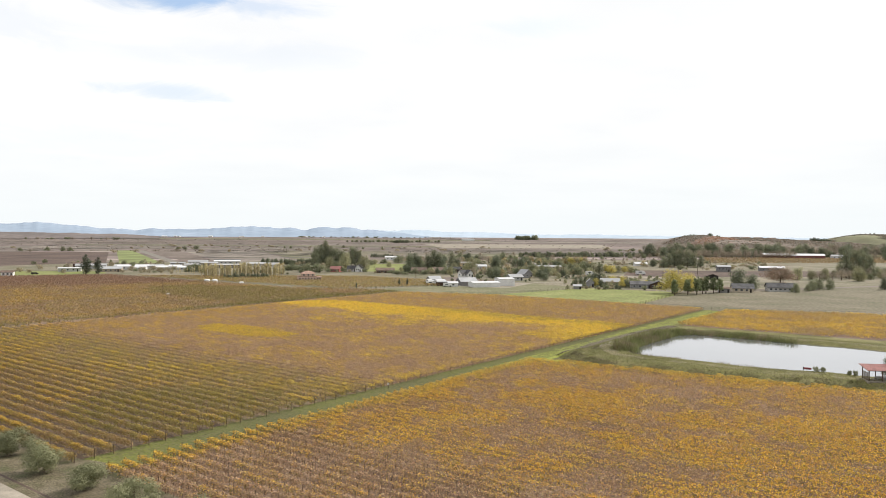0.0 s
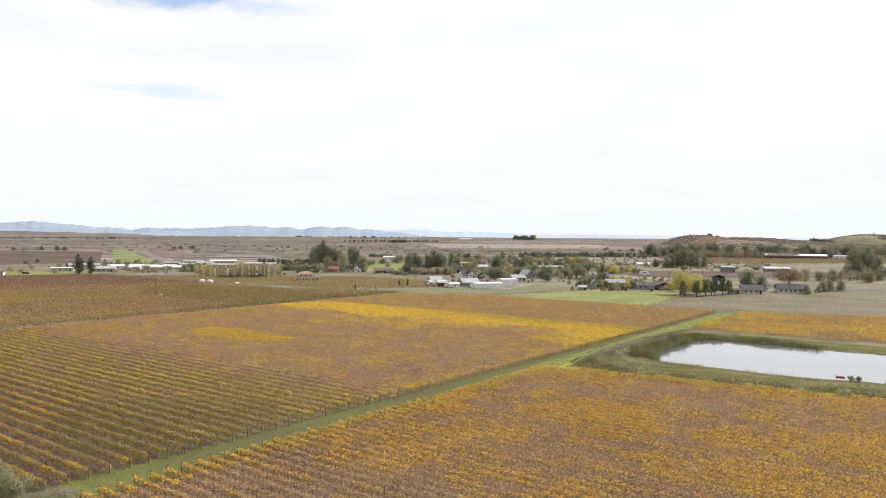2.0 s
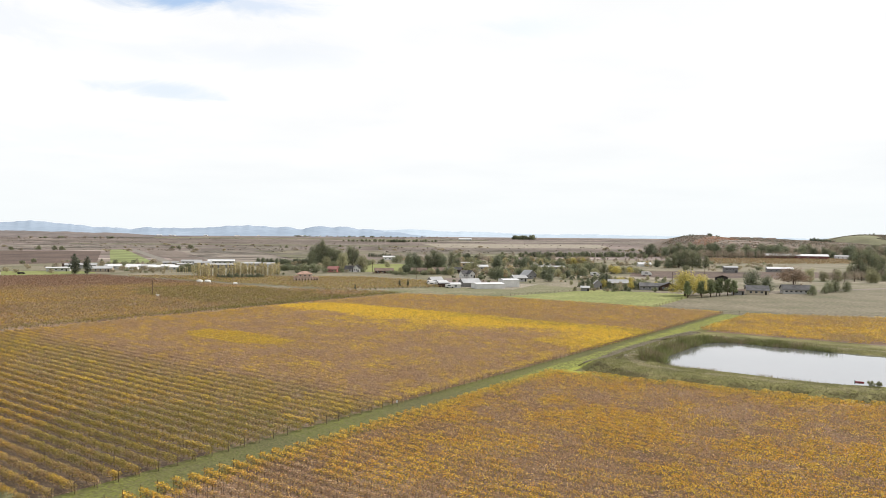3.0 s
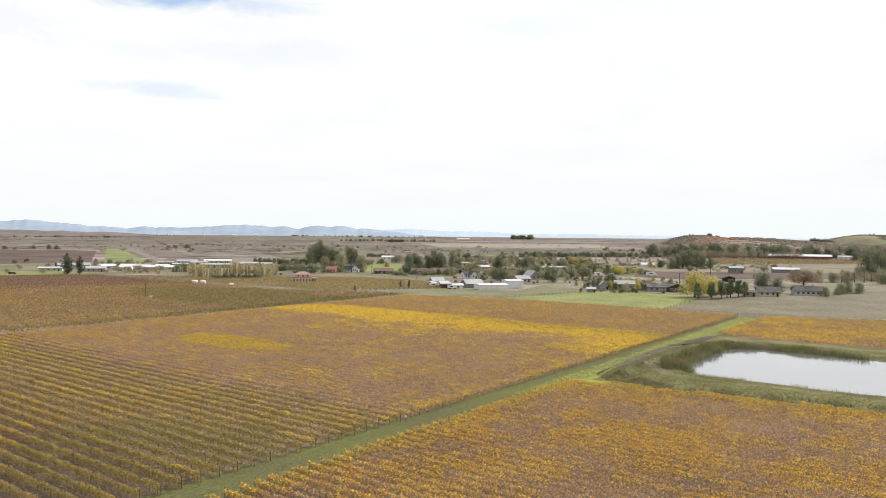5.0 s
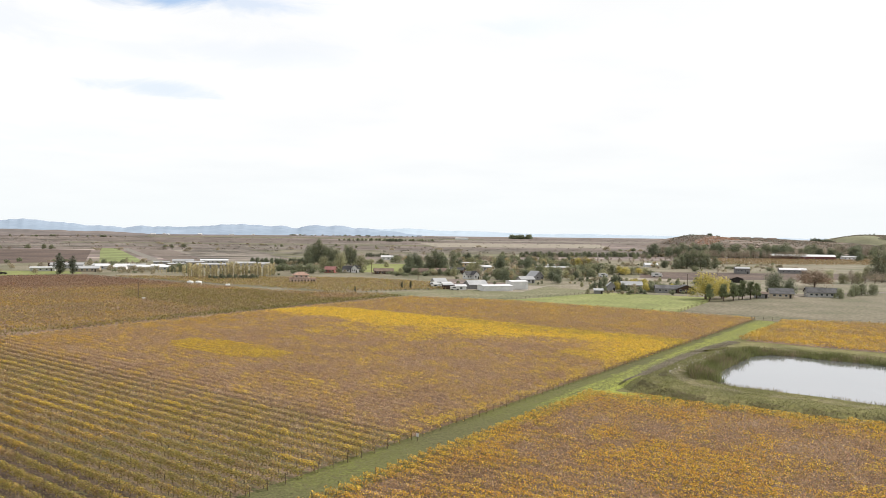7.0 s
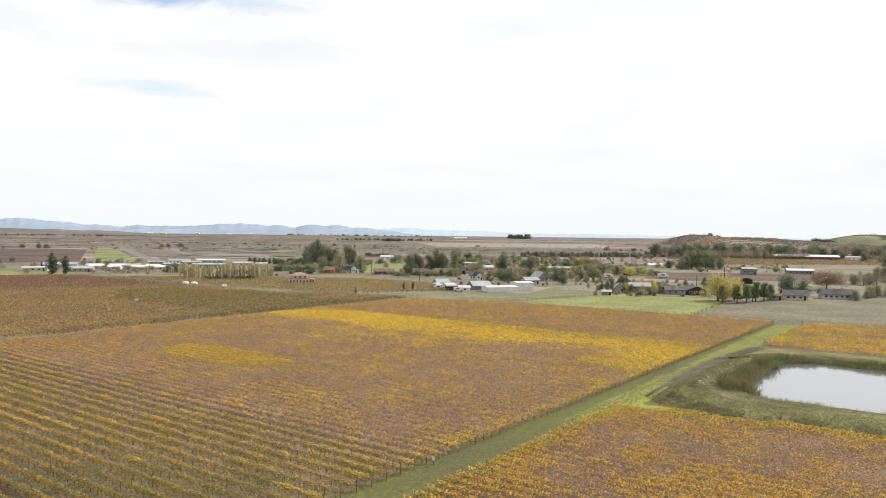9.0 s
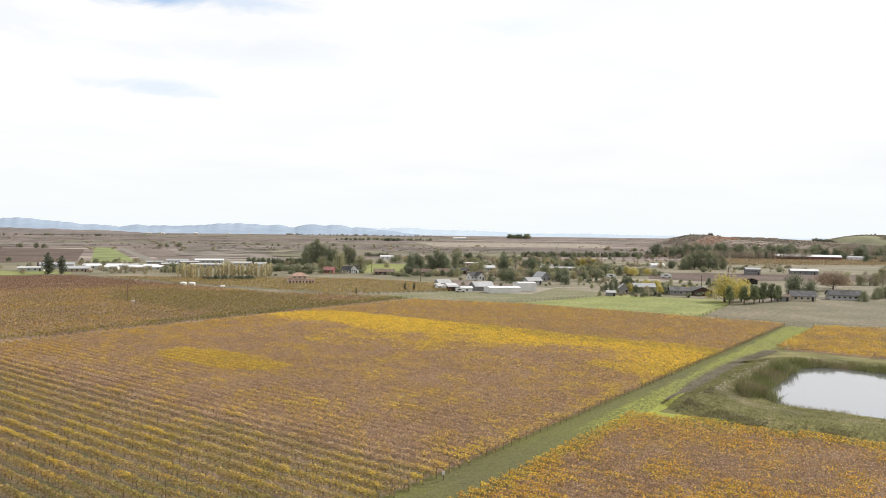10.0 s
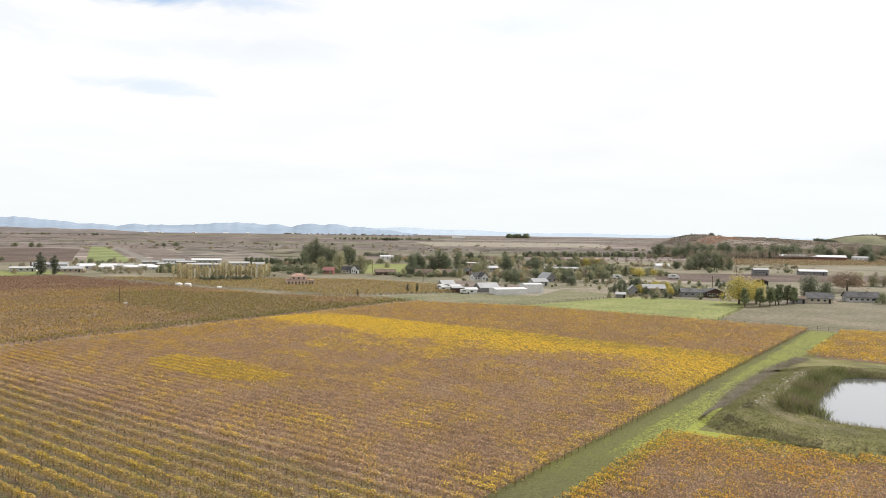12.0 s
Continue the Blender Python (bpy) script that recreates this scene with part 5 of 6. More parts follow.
def range_of(name, label, mat, skyline, radii, foot, rough, seed):
    """A long range whose skyline runs through (degrees from +y, top)."""
    verts = []
    angles = np.arange(skyline[0][0], skyline[-1][0], 0.12)
    for a in angles:
        top = float(np.interp(a, [q[0] for q in skyline], [q[1] for q in skyline]))
        top += ((float(fractal(a * 10, 0, 9, seed)) - 0.5) * 2.0 + (float(fractal(a * 40, 3, 9, seed + 1)) - 0.5) * 0.4) * rough
        w = radians(a)
        for r, h in zip(radii, (0.0, 0.45, 0.75, 1.0, 0.9)):
            verts.append((r * math.sin(w), r * math.cos(w), foot + max(top - foot, 0.5) * h))
    faces = [(i * 5 + j, (i + 1) * 5 + j, (i + 1) * 5 + j + 1, i * 5 + j + 1) for i in range(len(angles) - 1) for j in range(4)]
    me = mesh_from(name, verts, faces, mat)
    for p in me.polygons:
        p.use_smooth = True
    tagged(new(name, me), label, "mountains", "", "structure")


def mountains():
    # both ranges carry haze in their base colour, the right one paler
    range_of("mountains", "mountain range painted hazy blue behind the plain", M["mountain"],
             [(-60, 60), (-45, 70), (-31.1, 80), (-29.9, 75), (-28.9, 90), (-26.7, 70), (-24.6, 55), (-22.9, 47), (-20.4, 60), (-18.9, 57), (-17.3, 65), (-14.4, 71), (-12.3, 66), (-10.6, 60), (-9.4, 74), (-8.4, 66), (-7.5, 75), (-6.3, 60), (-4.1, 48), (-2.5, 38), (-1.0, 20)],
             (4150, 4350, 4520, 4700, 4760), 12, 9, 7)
    range_of("mountains", "far mountain range painted in paler haze", M["mountain_paler_haze"],
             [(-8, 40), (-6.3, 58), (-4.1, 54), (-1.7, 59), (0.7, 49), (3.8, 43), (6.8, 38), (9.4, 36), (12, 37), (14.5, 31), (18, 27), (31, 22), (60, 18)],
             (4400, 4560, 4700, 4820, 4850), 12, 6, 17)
    range_of("foothills", "low brown foothills at the edge of the plain", M["foothill"],
             [(-60, 34), (-40, 34), (-31, 33), (-28.5, 31), (-26, 28), (-24.0, 25), (-22.5, 21), (-21, 17)], (3300, 3400, 3500, 3600, 3720), 8, 3, 27)


mountains()


# ---- buildings ----
def window(parent, x, y, z, w, h, turn=0.0):
    """A framed pane set in a wall face; y is the outward face."""
    win = part("window", mesh_from("window", *join([box(-w / 2, w / 2, -0.05, 0.0, -h / 2, -h / 2 + 0.1), box(-w / 2, w / 2, -0.05, 0.0, h / 2 - 0.1, h / 2),
                                                    box(-w / 2, -w / 2 + 0.1, -0.05, 0.0, -h / 2 + 0.1, h / 2 - 0.1), box(w / 2 - 0.1, w / 2, -0.05, 0.0, -h / 2 + 0.1, h / 2 - 0.1)]), M["frame"]), parent, "", pose(x, y, z, 0, 0, turn))
    part("pane", mesh_from("pane", *box(-w / 2 + 0.1, w / 2 - 0.1, -0.03, 0.0, -h / 2 + 0.1, h / 2 - 0.1), M["pane"]), win)
    return win


BUILT = []


def house(name, label, x, y, w, d, eaves, ridge_z, turn, wall, roof, windows=3, door=True, category="house", along=True, overhang=0.5, group="", chimney=False, side=1):
    """A gabled building: front faces -y before the turn; along: the ridge runs with the width."""
    t = thing(name, label, category, Matrix.Translation((x, y, float(far_rise(x, y)))) @ pose(0, 0, 0, 0, 0, turn), group)
    BUILT.append((x, y, max(w, d) / 2))
    a, b = w / 2, d / 2
    v, f = box(-a, a, -b, b, -0.1, eaves)
    f = [q for q in f if q != (4, 5, 7, 6)]
    if along:
        v += [(-a, 0, ridge_z), (a, 0, ridge_z)]
        f += [(4, 6, 8), (7, 5, 9)]
    else:
        v += [(0, -b, ridge_z), (0, b, ridge_z)]
        f += [(5, 4, 8), (6, 7, 9)]
    part("wall", mesh_from("wall", v, f, M[wall]), t)
    o, th = overhang, 0.18
    rv, rf = [], []
    if along:
        slope = (ridge_z - eaves) / b
        prof = [(-b - o, eaves - o * slope), (0, ridge_z), (b + o, eaves - o * slope)]
        for xx in (-a - o, a + o):
            rv += [(xx, p[0], p[1] + 0.02) for p in prof] + [(xx, p[0], p[1] + th + 0.02) for p in prof]
    else:
        slope = (ridge_z - eaves) / a
        prof = [(-a - o, eaves - o * slope), (0, ridge_z), (a + o, eaves - o * slope)]
        for yy in (b + o, -b - o):
            rv += [(p[0], yy, p[1] + 0.02) for p in prof] + [(p[0], yy, p[1] + th + 0.02) for p in prof]
    rf = [(0, 1, 4, 3), (1, 2, 5, 4), (6, 9, 10, 7), (7, 10, 11, 8), (3, 4, 10, 9), (4, 5, 11, 10), (0, 6, 7, 1), (1, 7, 8, 2), (0, 3, 9, 6), (2, 8, 11, 5)]
    rp = part("roof", mesh_from("roof", rv, rf, M[roof]), t)
    if chimney:
        part("chimney", mesh_from("chimney", *box(a * 0.3, a * 0.3 + 0.7, -0.4, 0.4, eaves, ridge_z + 0.9), M["tan_wall"]), rp)
    wh = min(1.3, eaves * 0.45)
    for k in range(windows):
        xx = -a + w * (k + 0.7) / (windows + 0.4 + (0.6 if door else 0))
        window(t, xx, -b, eaves * 0.56, min(1.5, w / (windows + 1) * 0.6), wh)
    for s in range(side):
        window(t, -a, 0, eaves * 0.56, 1.2, wh, -90)
        window(t, a, 0, eaves * 0.56, 1.2, wh, 90)
    if door:
        part("door", mesh_from("door", *box(a * 0.72 - 0.5, a * 0.72 + 0.5, -b - 0.05, -b, 0, min(2.1, eaves * 0.8)), M["dark"]), t)
    return t


# houses by the dry pasture
house("cottage", "cream stucco cottage with a dark shingle roof", 176, 431, 11.5, 7, 2.6, 4.9, -14, "cream_wall", "grey_roof", 3)
house("farmhouse", "long pale grey farmhouse with a dark roof", 202, 439, 15.5, 8, 2.6, 4.9, -12, "pale_wall", "grey_roof", 5, chimney=True)
house("annex", "low grey annex with white trim", 164, 428, 6, 5, 2.4, 3.2, -14, "grey_wall", "brown_roof", 1)
house("garden_house", "dark brown house with white windows", 134, 457, 10, 8, 2.7, 4.6, -10, "brown_wall", "grey_roof", 3, along=False)
house("garden_house", "long brown house wing with a grey roof", 124, 459, 13, 7, 2.6, 4.2, -10, "grey_wall", "grey_roof", 3)
house("garden_house", "low tan garden house with a grey roof", 110.5, 485, 12, 7, 2.6, 4.4, -6, "tan_wall", "dull_roof", 2)
house("small_barn", "small grey barn with a steep roof", 93.5, 466, 4.5, 5, 3.2, 5.2, -8, "grey_wall", "dull_roof", 0, along=False, category="barn")
house("lean_shed", "dark weathered garden shed", 82, 447, 4.5, 4, 2.0, 2.8, -8, "grey_wall", "dull_roof", 0, category="shed", side=0)
house("open_shed", "dark open shed with a brown roof", 204, 556, 8, 7, 2.7, 4.0, -12, "dark", "brown_roof", 0, along=False, category="shed", side=0)
house("white_barn", "grey raised barn with a pale roof", 259, 678, 11.5, 8, 4.6, 5.8, -10, "grey_wall", "dull_roof", 3, category="barn")
house("white_shed", "small bright white shed behind the gardens", 213, 792, 13, 8, 2.4, 4.2, 0, "white_wall", "metal_roof", 0, False, category="shed", side=0)
house("stable", "long low stable with pale roof", 309, 690, 22, 8, 3.2, 4.6, -12, "grey_wall", "metal_roof", 4, category="stable")
house("long_barn", "long dull red barn with a bright white roof", 520, 1092, 84, 20, 4.6, 7.2, -18, "barn_red", "metal_roof", 6, category="barn")
house("barn_annex", "small white annex beside the long barn", 583, 1080, 22, 12, 4.5, 6.0, -18, "white_wall", "dull_roof", 3, category="barn")
# white shed yard
house("white_shed", "low white metal farm shed", 26, 463, 18, 10, 2.7, 3.3, 18, "white_wall", "metal_roof", 0, False, category="shed", overhang=0.15, side=0)
house("white_shed", "tall white box-shaped metal shed", 40, 476, 10.5, 10, 4.5, 5.0, 14, "white_wall", "metal_roof", 0, False, category="shed", overhang=0.1, side=0)
house("grey_shed", "shed with a grey ribbed roof", 15.5, 476, 11, 10, 2.6, 4.9, 18, "grey_wall", "dull_roof", 0, False, category="shed", side=0)
house("white_shed", "small white store with clutter", 6, 465, 6, 6, 2.2, 3.0, 12, "white_wall", "metal_roof", 1, False, category="shed", side=0)
house("open_shed", "brown lean shed by the yard", -1, 471, 6, 5, 2.4, 3.0, 12, "brown_wall", "dull_roof", 0, category="shed", side=0)
house("open_shed", "small dark lean shed in the yard", -8, 484, 5, 4, 2.0, 2.6, 40, "dark", "dull_roof", 0, category="shed", side=0)
house("grey_house", "small grey house with a pale roof", -6, 500, 8, 6, 2.6, 4.4, 24, "pale_wall", "dull_roof", 2)
house("white_shed", "small white trailer store shed", -2, 486, 6, 5, 2.2, 3.0, 30, "white_wall", "metal_roof", 0, False, category="shed", side=0)
house("white_house", "white gabled house with a dark grey roof", 16.5, 568, 8, 6.5, 3.2, 5.4, 24, "white_wall", "grey_roof", 3)
house("white_house", "white gable wing with a dark grey roof", 20, 564.5, 4.4, 5.5, 3.4, 5.6, 24, "white_wall", "grey_roof", 1, along=False)
house("grey_house", "grey house with a pale steep gable", 63, 564, 7.5, 9, 3.0, 6.2, 30, "grey_wall", "dull_roof", 1, along=False)
house("village_house", "low pale house with a grey roof", 52, 530, 10, 7, 2.6, 4.4, 20, "pale_wall", "dull_roof", 2)
house("village_house", "pale house among garden trees", 35, 680, 10, 8, 3.6, 5.0, 8, "pale_wall", "metal_roof", 3)
house("long_shed", "long shed with a white roof behind trees", 22, 756, 17, 9, 4.2, 4.4, 6, "tan_wall", "metal_roof", 3, category="shed")
house("long_shed", "low shed with a pale grey roof", 98, 705, 30, 9, 2.6, 3.6, 4, "tan_wall", "dull_roof", 4, category="shed")
house("village_house", "brown house with a grey roof", 10, 640, 11, 8, 2.7, 4.6, -14, "brown_wall", "grey_roof", 3)
house("village_house", "low tan house by the drive", 58, 642, 12, 8, 2.7, 4.4, 12, "tan_wall", "brown_roof", 3)
house("village_house", "low grey house under green trees", 116, 668, 12, 8, 2.7, 4.4, -8, "grey_wall", "grey_roof", 3)
# red barn, white house by the willows
house("red_barn", "small red barn with a dull red roof", -92, 632, 8.5, 7, 2.6, 4.8, -14, "red_wall", "red_roof", 2, category="barn")
house("white_house", "white gabled house with a dark roof", -72, 638, 5.5, 8, 3.4, 6.2, -20, "white_wall", "grey_roof", 2, along=False)
house("white_house", "low white wing with a dark roof", -79, 641, 8, 6, 2.6, 5.0, -10, "white_wall", "grey_roof", 2)


def villa():
    t = thing("villa", "pink stucco villa with a terracotta hipped roof", "house", Matrix.Translation((-94, 514, 0)) @ pose(0, 0, 0, 0, 0, 14))
    w = part("wall", mesh_from("wall", *join([box(-7.5, 5.0, -5, 5, -0.1, 3.1), box(-5, 4, -4, 4, 3.1, 5.0), box(5.0, 8.5, -4, 3.5, -0.1, 2.6)]), M["pink_wall"]), t)
    hip = lambda x0, x1, y0, y1, z0, z1, k: ([(x0, y0, z0), (x1, y0, z0), (x1, y1, z0), (x0, y1, z0), (x0 + k, (y0 + y1) / 2, z1), (x1 - k, (y0 + y1) / 2, z1)],
                                             [(0, 1, 5, 4), (1, 2, 5), (2, 3, 4, 5), (3, 0, 4), (3, 2, 1, 0)])
    part("roof", mesh_from("roof", *hip(-5.8, 4.8, -4.8, 4.8, 5.0, 6.9, 4.0), M["tile_roof"]), t)
    part("lower_roof", mesh_from("lower_roof", *join([box(-8, 5.4, -5.6, -4.0, 3.1, 3.35), box(5.05, 9.0, -4.6, 4.0, 2.6, 2.85), box(-8, -5.05, -3.95, 5.4, 3.1, 3.35)]), M["tile_roof"]), t)
    for k in range(6):
        part("arch", mesh_from("arch", *box(-6.7 + k * 2.0, -5.8 + k * 2.0, -5.04, -4.9, 0.1, 2.1), M["dark"]), t)
    for x in (-3.5, -0.5, 2.5):
        window(t, x, -4.0, 4.1, 1.2, 1.1)
    for x in (5.9, 7.5):
        part("arch", mesh_from("arch", *box(x - 0.5, x + 0.5, -4.04, -3.9, 0.1, 2.0), M["dark"]), t)


villa()
for x, h in ((748, 4), (775, 5), (806, 4), (840, 5)):
    t = house("hill_house", "distant low house on the hill ridge", x, 1880, 22, 10, 4, 6.5, 0, "tan_wall", "brown_roof", 0, False, "house", side=0, group="houses on the hill")
    t.location.z = float(np.interp(x, [739, 820, 882], [27, 26, 24])) - 3.0
# long sheds and greenhouses on the left
house("pale_hut", "pale grey-green hut on the lawn", -312, 614, 17, 8, 2.8, 3.4, 20, "pale_wall", "metal_roof", 3, category="hut")
house("long_shed", "shed with white windows and dark roof", -318, 664, 25, 9, 3.0, 4.4, 18, "pale_wall", "dull_roof", 5, category="shed")
house("long_shed", "brown shed with a low dull roof", -338, 690, 17, 9, 3.2, 4.6, 22, "brown_wall", "brown_roof", 3, category="shed")
house("long_shed", "long pale shed with a grey metal roof", -277, 612, 18, 9, 2.8, 4.4, 14, "tan_wall", "dull_roof", 4, category="shed")
for k, (dx, dy, w, d, e) in enumerate(((-292, 668, 12, 10, 2.4), (-283, 652, 11, 9, 2.8), (-272, 664, 12, 10, 2.6), (-266, 645, 10, 9, 2.2), (-258, 662, 12, 10, 2.8), (-249, 648, 11, 9, 2.4), (-242, 664, 11, 9, 2.6), (-232, 652, 9, 9, 2.2))):
    house("greenhouse", "low pale sheeted greenhouse with dull roof", dx, dy, w, d, e, e + 1.3, 10 + 9 * (k % 3), ("white_wall", "pale_wall", "white_wall")[k % 3], "metal_roof" if k % 4 else "dull_roof", 1, False, "greenhouse", overhang=0.2, group="greenhouses", side=0)
house("long_shed", "white shed with a low pale roof", -252, 756, 19, 12, 3.4, 4.6, 14, "white_wall", "dull_roof", 5, category="shed")
house("long_shed", "white shed with a pale metal roof", -228, 776, 26, 12, 3.2, 4.4, 14, "pale_wall", "metal_roof", 5, category="shed")
house("long_shed", "grey shed with a dark front", -206, 696, 26, 11, 2.8, 3.7, 14, "grey_wall", "dull_roof", 5, category="shed")
house("long_shed", "pale roofed shed by the conifers", -186, 732, 18, 9, 2.6, 3.8, 14, "pale_wall", "dull_roof", 3, category="shed")
house("long_shed", "pale shed behind the poplars", -236, 742, 16, 9, 2.6, 3.6, 14, "tan_wall", "dull_roof", 3, category="shed")
house("long_shed", "low grey shed with a flat roof", -268, 742, 14, 9, 2.4, 3.2, 20, "grey_wall", "dull_roof", 3, category="shed")
house("long_shed", "low tan shed beside the greenhouses", -244, 712, 13, 8, 2.2, 3.0, 18, "tan_wall", "dull_roof", 2, category="shed")
house("greenhouse", "small white greenhouse by the conifers", -164, 712, 10, 8, 2.8, 4.4, 14, "white_wall", "dull_roof", 2, category="greenhouse", side=0)
house("white_house", "small white house with brown roof", -325, 548, 8, 7, 2.8, 4.0, 20, "white_wall", "brown_roof", 2)
house("far_shed", "distant white roofed shed", -65, 924, 15, 10, 3.6, 5.0, 0, "white_wall", "metal_roof", 2, category="shed")
house("far_shed", "far pale barn on the plain", 107, 3150, 54, 20, 6, 8, 0, "white_wall", "metal_roof", 0, False, category="shed", side=0)
house("ranch_house", "low brown ranch house beside a green lawn", -49, 622, 15, 8, 2.3, 4.2, 8, "brown_wall", "brown_roof", 3)
house("ranch_house", "low brown ranch house behind hedges", -20, 620, 12.5, 8, 2.4, 4.6, -6, "brown_wall", "brown_roof", 3)
house("ranch_house", "reddish brown house behind hedges", -4, 623, 10.5, 8, 2.4, 4.8, 10, "tan_wall", "brown_roof", 2)


# ---- small things ----
def cylinder(r, h, sides=14, cap=0.0):
    prof = [(r, 0.0), (r, h)] + ([(r * 0.75, h + cap * 0.7), (r * 0.25, h + cap)] if cap else [])
    v = [(p[0] * math.cos(2 * math.pi * k / sides), p[0] * math.sin(2 * math.pi * k / sides), p[1]) for p in prof for k in range(sides)]
    f = [(i * sides + k, i * sides + (k + 1) % sides, (i + 1) * sides + (k + 1) % sides, (i + 1) * sides + k) for i in range(len(prof) - 1) for k in range(sides)]
    f.append(tuple(range((len(prof) - 1) * sides, len(prof) * sides)))
    f.append(tuple(reversed(range(sides))))
    return v, f


def water_tank(x, y, r, h):
    t = thing("water_tank", "round white plastic water tank by the track", "water tank", Matrix.Translation((x, y, 0)), "water tanks")
    part("tank", mesh_from("tank", *cylinder(r, h * 0.8, 18, h * 0.2), M["plastic"]), t)
    part("lid", mesh_from("lid", *cylinder(r * 0.22, 0.15, 10), M["plastic"]), t, "", pose(0, 0, h - 0.02))


water_tank(-155.5, 484, 1.9, 2.5); water_tank(-150.5, 484, 1.9, 2.4)


def tank_cart(x, y):
    t = thing("white_cart", "small white tank on a cart", "cart", Matrix.Translation((x, y, 0)) @ pose(0, 0, 0, 0, 0, 25))
    part("tank", mesh_from("tank", *cylinder(0.8, 2.3, 14, 0.2), M["plastic"]), t, "", pose(-1.2, 0, 1.1, 0, 90, 0))
    for sx in (-0.7, 0.7):
        for sy in (-0.75, 0.75):
            part("wheel", mesh_from("wheel", *cylinder(0.3, 0.18, 12), M["dark"]), t, "", pose(sx, sy, 0.3, 90, 0, 0))


tank_cart(-129, 470)


def utility_pole(x, y, h):
    t = thing("utility_pole", "weathered wooden pole among the vines", "pole", Matrix.Translation((x, y, 0)))
    part("pole", mesh_from("pole", *tube([(0, 0, -0.2), (0, 0, h)], [0.2, 0.15], 8), M["post"]), t)
    part("cap", mesh_from("cap", *cylinder(0.2, 0.1, 8), M["dark"]), t, "", pose(0, 0, h))


utility_pole(-148, 388, 8.0)


def pump_box(x, y):
    t = thing("pump_box", "white pump box beside the pole", "box", Matrix.Translation((x, y, 0)) @ pose(0, 0, 0, 0, 0, 30))
    part("body", mesh_from("body", *box(-0.8, 0.8, -0.5, 0.5, 0.0, 1.3), M["plastic"]), t)
    part("lid", mesh_from("lid", *box(-0.86, 0.86, -0.56, 0.56, 1.3, 1.38), M["plastic"]), t)


pump_box(-143.8, 384)


def marker(u, v):
    x, y = plan(u, v)
    t = thing("marker_post", "short white sign box on a vine post", "sign", Matrix.Translation((x, y, 0)) @ pose(0, 0, 0, 0, 0, -30))
    part("post", mesh_from("post", *box(-0.04, 0.04, -0.04, 0.04, 0, 1.3), M["post"]), t)
    part("box", mesh_from("box", *box(-0.2, 0.2, -0.1, -0.05, 0.8, 1.3), M["frame"]), t, "white painted box")


marker(-7.6, -0.2)

for x, y, h in ((-51.5, 437, 4.4), (-27.5, 464, 5.4), (-22.5, 465, 5.8)):
    plant("cypress", x, y, h, 1.1, "small cypresses along the drive")
for k in range(16):
    plant("bush", -46 + k * 2.6, 443 + k * 1.55, 0.8 + 0.3 * (k % 3), 0.9, "low clipped shrubs along the drive")


def fence(name, points, step, post_h, label, rails=2):
    """Posts and rails along a line of the plan."""
    t = thing(name, label, "fence", Matrix.Identity(4))
    mesh = mesh_from("post", *tube([(0, 0, -0.1), (0, 0, post_h)], [0.07, 0.06], 5), M["post"])
    for (x0, y0), (x1, y1) in zip(points, points[1:]):
        n = max(1, int(math.hypot(x1 - x0, y1 - y0) / step))
        for k in range(n):
            a = k / n
            part("post", mesh, t, "", pose(x0 + (x1 - x0) * a, y0 + (y1 - y0) * a, 0, TREES.uniform(-3, 3), TREES.uniform(-3, 3), 0))
        for r in range(rails):
            z = post_h * (0.45 + 0.45 * r)
            part("wire", mesh_from("wire", *tube([(x0, y0, z), (x1, y1, z)], [0.015, 0.015], 3), M["post"]), t)


P = plan
fence("field_fence", [P(207, 2), P(207, -8), P(236, -72), P(252, -110)], 3.0, 1.4, "post and wire fence behind the vines")
fence("pasture_fence", [(95, 352), (127, 402), (137, 426)], 2.4, 1.3, "weathered fence between two pastures")
fence("pasture_fence", [P(207, 3), (94, 351), (70, 364), (22, 396), (2, 410)], 3.4, 1.3, "wire fence along the vineyard edge")
fence("pasture_fence", [(22, 397), (52, 424), (89, 455), (110, 452)], 3.2, 1.2, "wire fence behind the green pasture")
for x, y in ((-20, 545), (96, 585), (150, 500), (-60, 640), (215, 620)):
    utility_pole(x, y, 8.5)


